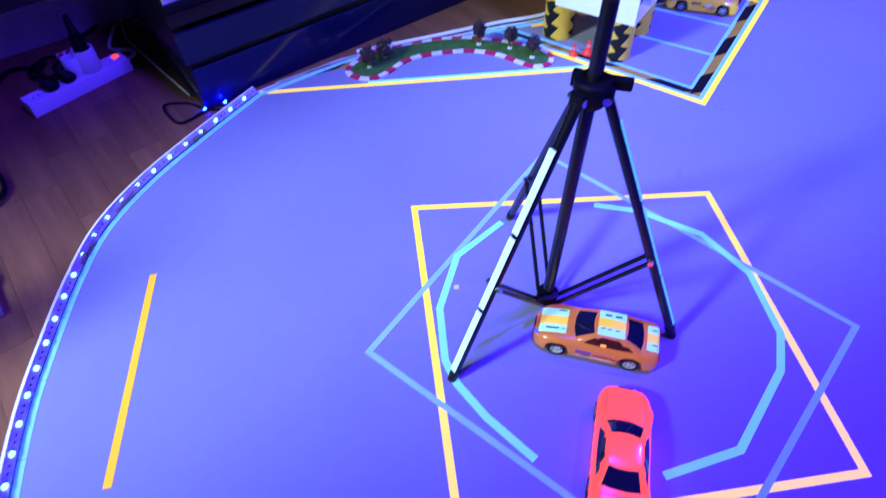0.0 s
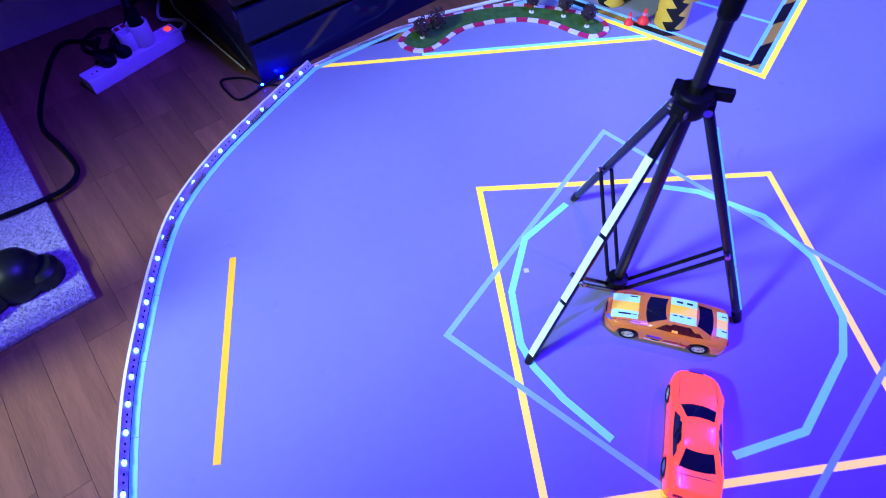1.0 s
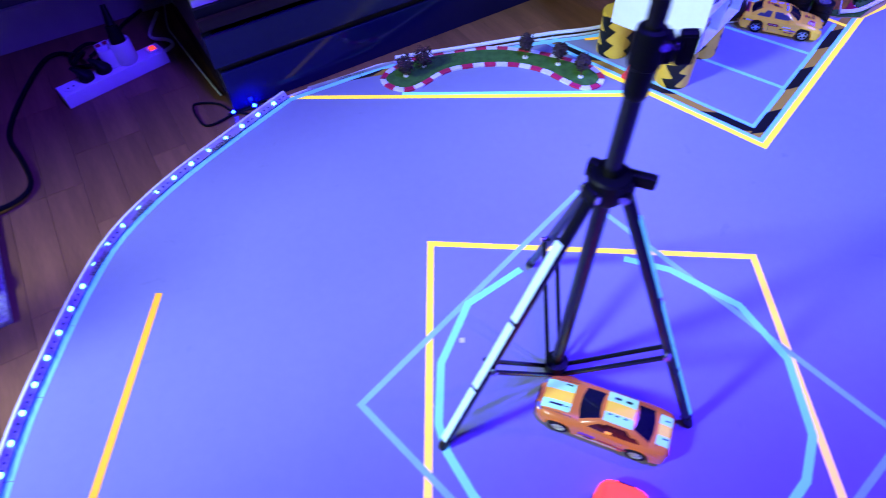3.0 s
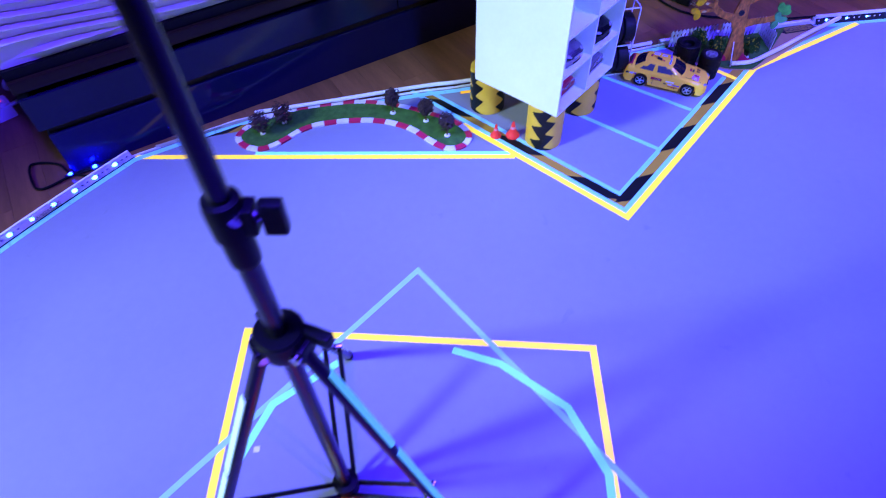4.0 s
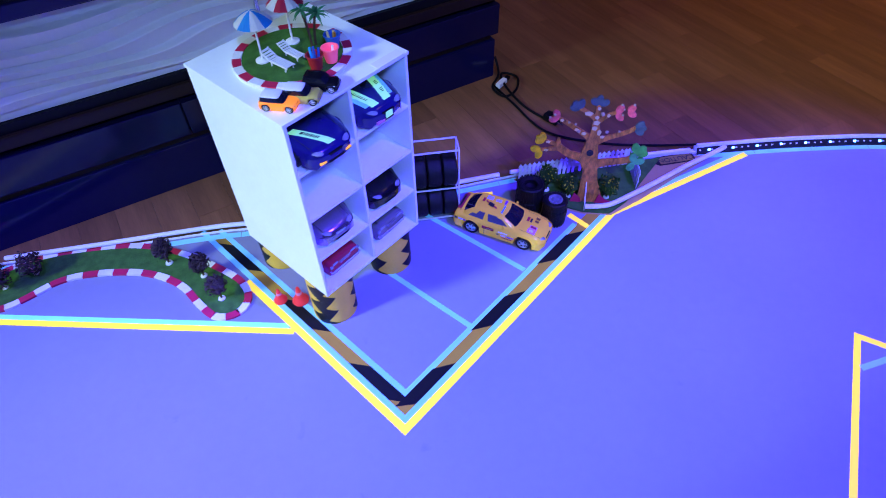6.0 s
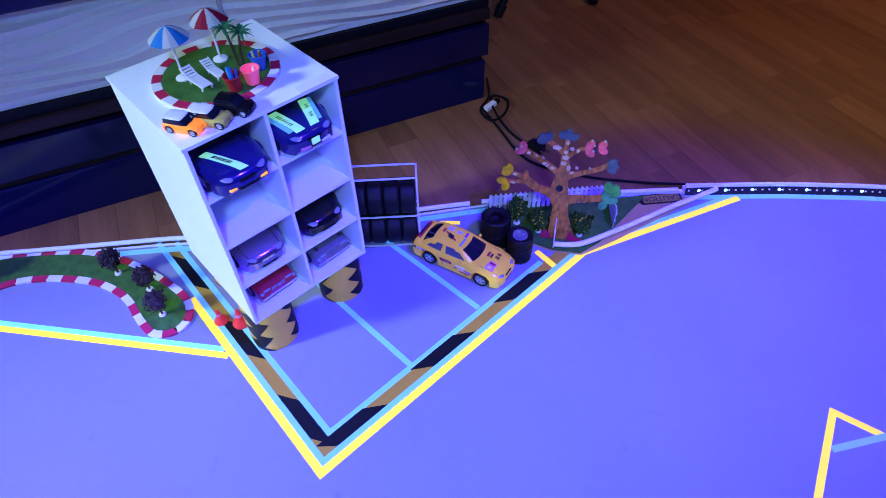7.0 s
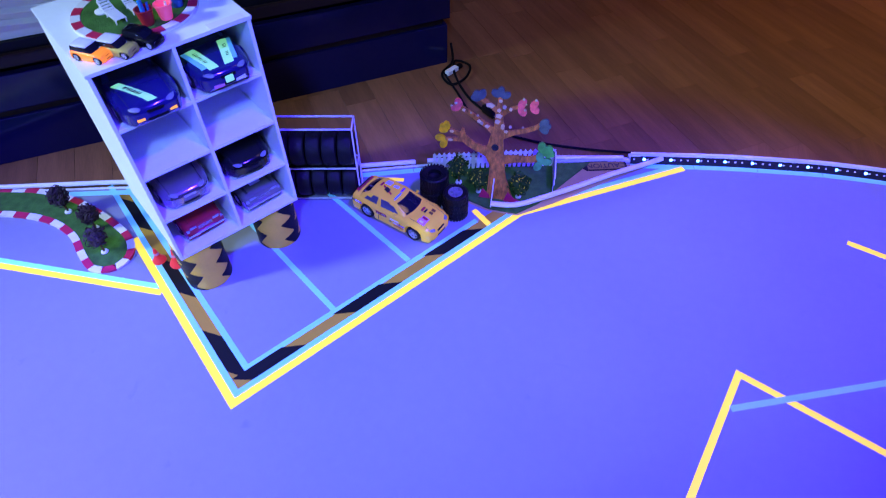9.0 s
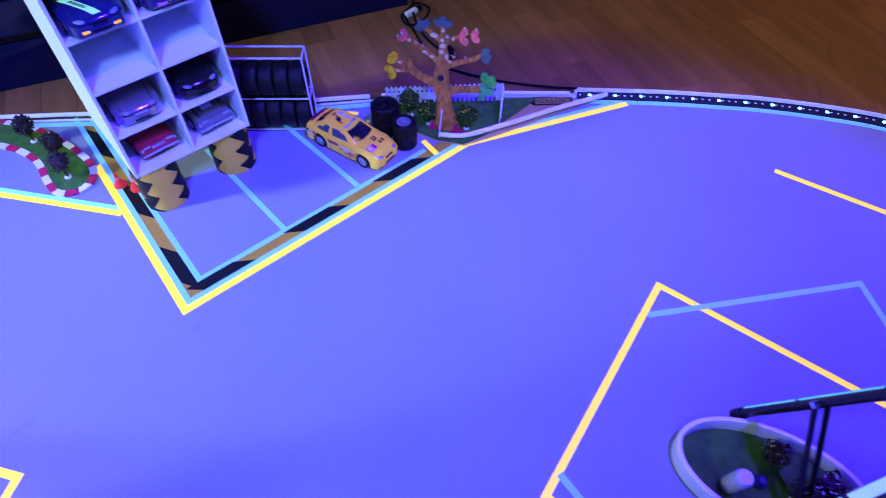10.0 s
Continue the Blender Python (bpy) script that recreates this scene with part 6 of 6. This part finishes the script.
def leaf(parent, x, z, colour, label, lobes, size):
    g = bmesh.new()
    for a in lobes:
        pts = []
        for k in range(10):
            t = 2 * math.pi * k / 10
            r, q = size * 0.57 * (1 + math.cos(t)), size * 0.40 * math.sin(t)
            pts.append((x + r * math.cos(a) - q * math.sin(a), z + r * math.sin(a) + q * math.cos(a)))
        e = 0.00015 * lobes.index(a)
        plate(g, pts, -0.0034 - e, 0.0012 + e)
    part("leaf", g, colour, parent, label)


LC = {n: material(n + "_leaf_paint", c, 0.4, vary=0.45, scale=90, spec=0.3, coat=0.25) for n, c in (("yellow", (0.9, 0.58, 0.004)), ("pink", (0.85, 0.13, 0.10)), ("slate_blue", (0.075, 0.11, 0.08)), ("green", (0.07, 0.38, 0.05)), ("sea_green", (0.08, 0.36, 0.11)))}
for x, z, n, lobes, size in ((-0.0905, 0.1286, "yellow", (1.92, 2.65, 3.32), 0.016), (-0.0945, 0.1082, "yellow", (3.0, 4.36), 0.0185), (-0.0715, 0.174, "pink", (2.06, 3.42), 0.0165), (-0.0395, 0.1945, "slate_blue", (1.4, 2.36, 3.07), 0.017), (-0.01, 0.2035, "slate_blue", (0.35, 1.57, 2.62), 0.0165), (0.02, 0.1885, "pink", (1.01, -0.84), 0.017), (0.0375, 0.1915, "pink", (0.84, -0.45), 0.0155), (0.056, 0.1605, "slate_blue", (0.84, -0.66, 0.09), 0.0175), (0.066, 0.111, "green", (1.75, 0.73, 0.03), 0.02), (0.065, 0.0925, "sea_green", (1.75, 0.24, 4.36), 0.019)):
    leaf(tree, x, z, LC[n], n.replace("_", " ") + " painted leaf", list(lobes), size * 0.88)
for x, z, e in ((0.022, 0.004, 0.026), (-0.022, 0.004, 0.010)):
    g = bmesh.new()
    plate(g, [(x - 0.010, z - 0.004), (x + e, z - 0.004), (x + e * 0.9, z - 0.001), (x + 0.008, z + 0.004), (x - 0.004, z + 0.016)], -0.0055, -0.0035)
    part("root_patch", g, KERB_RED, tree, "red painted root")

for i, (x, y, h, r) in enumerate(((0.7959, 0.7552, 0.056, 0.0185), (0.8357, 0.7407, 0.050, 0.018), (0.9056, 0.7439, 0.050, 0.0185))):
    leafy("model_bush", pose(x, y, 0.0042, 0, 0, 40 * i), "round dark green model bush with yellow flecks in the garden", h, r, LEAF_GREEN, 31 + i, FLECK, 420, "little bushes in the garden", 0.0048)

# ---- roof garden on the garage ----
RT = pose(0.450, 0.541, TOP_Z)
roofg = thing("roof_garden", RT, "round green roof garden with red and white kerb", "island")
R0 = 0.0715
part("base", lathe(bmesh.new(), [(0, 0.0002), (R0, 0.0002), (R0, 0.003), (R0 - 0.001, 0.0034), (0, 0.0034)], 56), WHITE_PLASTIC, roofg)
part("grass", lathe(bmesh.new(), [(R0 - 0.0115, 0.0035), (R0 - 0.012, 0.0052), (0, 0.0056)], 48), GRASS, roofg, "green flock grass")
for k in range(24):
    seg = [(R0 * math.cos(2 * math.pi * (k + q) / 24), R0 * math.sin(2 * math.pi * (k + q) / 24)) for q in (0.01, 0.5, 0.99)]
    part("kerb_block", band(bmesh.new(), seg, 0.0005, 0.0110, 0.0035, 0.0050), KERB_RED if k % 2 else KERB_WHITE, roofg)
GZ = TOP_Z + 0.0056


def parasol(x, y, colour, label, turn):
    t = thing("parasol", pose(x, y, GZ, 0, 0, turn), label, "parasol", "parasols on the roof garden")
    part("foot", lathe(bmesh.new(), [(0, 0), (0.0085, 0), (0.0085, 0.0015), (0.003, 0.003), (0, 0.003)], 18), WHITE_PLASTIC, t, smooth=True)
    part("pole", rodded((0, 0, 0.002), (0, 0, 0.060), 0.0013, n=8), WHITE_PLASTIC, t)
    for k in range(8):
        g = bmesh.new()
        rows = []
        for j in range(5):
            f = j / 4
            rr, zz = 0.0218 * f, 0.062 - 0.0145 * f ** 1.5
            rows.append([g.verts.new((rr * math.cos(a), rr * math.sin(a), zz - 0.0006 * f * math.sin(math.pi * q) * -1)) for q, a in ((q, 2 * math.pi * (k + q) / 8) for q in (0, 0.5, 1))] if j else [g.verts.new((0, 0, 0.062))])
        for a, b in zip(rows, rows[1:]):
            for i in range(2):
                if len(a) == 1:
                    g.faces.new((a[0], b[i], b[i + 1]))
                else:
                    g.faces.new((a[i], b[i], b[i + 1], a[i + 1]))
        bmesh.ops.solidify(g, geom=list(g.faces), thickness=0.0006)
        part("canopy_panel", g, colour if k % 2 else KERB_WHITE, t)
    return t


PARA_BLUE = material("blue_paint", (0.03, 0.34, 0.80), 0.5)
parasol(0.420, 0.522, PARA_BLUE, "blue and white striped toy parasol on the roof garden", 10)
parasol(0.444, 0.566, KERB_RED, "red and white striped toy parasol on the roof garden", 25)


def lounger(x, y, turn, first=[]):
    m = pose(x, y, GZ, 0, 0, turn) @ Matrix.Scale(0.86, 4)
    if first:
        return copy_thing(first[0], m)
    t = thing("sun_lounger", m, "white slatted toy sun lounger on the roof garden", "lounger", "loungers on the roof garden")
    first.append(t)
    for y0 in (-0.0075, 0.0062):
        part("side_rail", boxed(-0.022, y0, 0.005, 0.012, y0 + 0.0013, 0.007), WHITE_PLASTIC, t)
        part("back_rail", boxed(0, y0, 0, 0.019, y0 + 0.0013, 0.002, m=pose(0.012, 0, 0.005, 0, -28, 0)), WHITE_PLASTIC, t)
        for x0 in (-0.019, 0.008):
            part("leg", boxed(x0, y0, 0, x0 + 0.0016, y0 + 0.0013, 0.005), WHITE_PLASTIC, t)
    for k in range(8):
        part("slat", boxed(-0.0215 + k * 0.0042, -0.0062, 0.0064, -0.0188 + k * 0.0042, 0.0062, 0.0074), WHITE_PLASTIC, t)
    for k in range(4):
        part("slat", boxed(0.001 + k * 0.0046, -0.0062, 0.0014, 0.004 + k * 0.0046, 0.0062, 0.0024, m=pose(0.012, 0, 0.005, 0, -28, 0)), WHITE_PLASTIC, t)
    return t


lounger(0.4433, 0.5130, 149)
lounger(0.4527, 0.5350, 146)


def bucket(x, y, mat, label, contents):
    t = thing("toy_bucket", pose(x, y, GZ), label, "bucket", "buckets on the roof garden")
    part("pail", lathe(bmesh.new(), [(0, 0), (0.0068, 0), (0.0095, 0.016), (0.0105, 0.0165), (0.0105, 0.0178), (0.009, 0.0178), (0.0062, 0.002), (0, 0.002)], 22), mat, t, smooth=True)
    for k, (dx, dy, hh, mt) in enumerate(contents):
        part("stem", rodded((dx, dy, 0.003), (dx * 1.6, dy * 1.6, hh), 0.0022, 0.0014, 8), mt, t)
    return t


BUCKET_PINK = material("fluorescent_pink_plastic", (0.9, 0.15, 0.25), 0.35, glow=0.3, glow_colour=(1.0, 0.08, 0.18))
BUCKET_BLUE = material("blue_plastic", (0.03, 0.12, 0.5), 0.35)
BUCKET_RED = material("dark_red_plastic", (0.4, 0.02, 0.03), 0.35)
bucket(0.487, 0.511, BUCKET_RED, "dark red toy bucket with blue figure on the roof garden", [(0.0, 0.0, 0.027, BUCKET_BLUE), (0.003, 0.002, 0.024, BUCKET_BLUE), (-0.003, 0.001, 0.025, PARA_BLUE)])
bucket(0.501, 0.527, BUCKET_PINK, "bright pink toy bucket on the roof garden", [(0.002, 0.001, 0.019, WHITE_PLASTIC)])
bucket(0.497, 0.556, BUCKET_BLUE, "blue toy bucket with stones on the roof garden", [(0.001, 0.002, 0.020, PATCH), (-0.003, -0.001, 0.021, PATCH), (0.003, -0.002, 0.022, BARK_PAINT)])
PALM_LEAF = material("teal_palm_leaf", (0.07, 0.34, 0.15), 0.5, vary=0.3)


def palm(x, y, h, lean, turn):
    t = thing("palm_tree", pose(x, y, GZ, 0, 0, turn), "teal toy palm tree on the roof garden", "palm tree", "palms on the roof garden")
    part("trunk", tube(bmesh.new(), [(0, 0, 0), (lean * 0.2, 0, h * 0.4), (lean * 0.6, 0, h * 0.75), (lean, 0, h)], 0.0016, 8, 4), BARK, t, smooth=True)
    rnd = random.Random(int(h * 10000))
    for k in range(18):
        a = 2 * math.pi * k / 18 + rnd.random() * 0.3
        g = bmesh.new()
        rows = []
        for j in range(6):
            f = j / 5
            w = 0.0024 * math.sin(math.pi * min(0.96, f + 0.12))
            c = Vector((lean + 0.0165 * f * math.cos(a), 0.0165 * f * math.sin(a), h + (0.004 + 0.005 * (k % 3)) * f - (0.010 + 0.004 * (k % 2)) * f * f))
            s = Vector((-math.sin(a), math.cos(a), 0)) * w
            rows.append((g.verts.new(c - s - Vector((0, 0, w * 0.5))), g.verts.new(c), g.verts.new(c + s - Vector((0, 0, w * 0.5)))))
        for p, q in zip(rows, rows[1:]):
            for i in range(2):
                g.faces.new((p[i], q[i], q[i + 1], p[i + 1]))
        bmesh.ops.solidify(g, geom=list(g.faces), thickness=0.0004)
        part("frond", g, PALM_LEAF, t)
    return t


palm(0.471, 0.556, 0.047, -0.006, 0)
palm(0.474, 0.561, 0.041, 0.006, 0)

# ---- second island: white ring bed ----
OVAL = [pose(1.390, 0.209, 0, 0, 0, -10.6) @ Vector((0.1085 * math.cos(2 * math.pi * k / 72), 0.0605 * math.sin(2 * math.pi * k / 72), 0)) for k in range(72)]
ring = thing("oval_bed", pose(0, 0, 0), "oval green bed with a white rim and dark bushes", "island")
bm, loops = bmesh.new(), []
for d, z in ((-0.0030, 0.0003), (0.0015, 0.0003), (0.0030, 0.022), (0.0022, 0.0275), (-0.0006, 0.0290), (-0.0034, 0.0280), (-0.0042, 0.022)):
    loops.append([bm.verts.new((p.x, p.y, z)) for p in offset(OVAL, -d, True)])
for lower, upper in zip(loops, loops[1:] + loops[:1]):
    for k in range(72):
        bm.faces.new((lower[k], lower[(k + 1) % 72], upper[(k + 1) % 72], upper[k]))
part("rim", bm, WHITE_FOAM, ring, "rounded white foam rim", smooth=True)
part("grass", prism(bmesh.new(), offset(OVAL, 0.0046, True), 0.0004, 0.0045), GRASS, ring, "green flock grass")
for i, (x, y, h, r) in enumerate(((1.398, 0.240, 0.036, 0.016), (1.425, 0.192, 0.045, 0.020), (1.452, 0.214, 0.040, 0.017))):
    leafy("model_bush", pose(x, y, 0.0045), "dark model bush with pale flecks in the oval bed", h, r, LEAF_PLUM, 51 + i, KERB_WHITE, 200, "bushes in the oval bed", 0.0055)
post = thing("post", pose(1.347, 0.196, 0.0043, 8, 0, 0), "short pale post standing in the oval bed", "post")
part("shaft", lathe(bmesh.new(), [(0, 0), (0.0105, 0), (0.0105, 0.046), (0.0085, 0.052), (0, 0.053)], 18), WHITE_PLASTIC, post, smooth=True)
knob = thing("small_ball", pose(1.381, 0.206, 0.0043), "small dark blue ball on the grass", "ball")
part("shell", lathe(bmesh.new(), [(0, 0.0), (0.005, 0.0012), (0.0085, 0.0065), (0.0085, 0.010), (0.005, 0.0152), (0, 0.0165)], 18), PAINT_BLUE, knob, smooth=True)

# ---- floor boards ----
BW, GAP = 0.0652, 0.0005
rnd = random.Random(11)
near, far = [], bmesh.new()
mesh_of = {}
MAT_ROOM = [ROOM_M.inverted() @ Vector((x, y, 0)) for x, y in OUTLINE]


def inside(u, v):
    hit = False
    for p, q in zip(MAT_ROOM, MAT_ROOM[1:] + MAT_ROOM[:1]):
        if (p.y > v) != (q.y > v) and u < p.x + (v - p.y) / (q.y - p.y) * (q.x - p.x):
            hit = not hit
    return hit


k = 0
u = -3.6
while u < 3.6:
    v = -2.4 + rnd.choice((-0.27, -0.18, -0.09, 0.0))
    while v < WALL_D:
        L = rnd.choice((0.21, 0.27, 0.33, 0.33, 0.42))
        a, b = max(v, -2.4), min(v + L, WALL_D)
        w = min(BW, 3.6 - u)
        if b - a > 0.03 and w > 0.02:
            cu, cv = u + w / 2, (a + b) / 2
            hidden = all(inside(cu + du, cv + dv) for du in (-w / 2, w / 2) for dv in (-(b - a) / 2, 0, (b - a) / 2)) or (CON_0 < u and u + w < CON_1 and a > CON_V + 0.03)
            if not hidden:
                visible = (-1.3 < cu < 2.3) and (0.0 < cv < 1.05) or (-1.0 < cu < -0.3 and cv > -0.6)
                if visible:
                    near.append((u, a, w, b - a))
                else:
                    box(far, u + GAP / 2, a + GAP / 2, FLOOR_Z - 0.002, u + w - GAP / 2, b - GAP / 2, FLOOR_Z)
        v += L
    u += BW
near.sort(key=lambda q: min(math.hypot(q[0] + 0.7, q[1] - 0.2), math.hypot(q[0] - 1.4, q[1] - 0.3)))
for (u, a, w, L) in near[:310]:
    key = (round(w, 4), round(L, 4))
    if key not in mesh_of:
        g = boxed(GAP / 2, GAP / 2, -0.002, w - GAP / 2, L - GAP / 2, 0.0, bevel=0.0006)
        ob = part("floor_board", g, WOOD, floor)
        mesh_of[key] = ob.data
    else:
        ob = new("floor_board", mesh_of[key])
        ob.parent = floor
    ob.matrix_basis = ROOM_M @ pose(u, a, FLOOR_Z)
for (u, a, w, L) in near[310:]:
    box(far, u + GAP / 2, a + GAP / 2, FLOOR_Z - 0.002, u + w - GAP / 2, a + L - GAP / 2, FLOOR_Z)
bmesh.ops.transform(far, matrix=ROOM_M, verts=far.verts)
tagged(part("far_boards", far, WOOD, floor), kind="stuff")
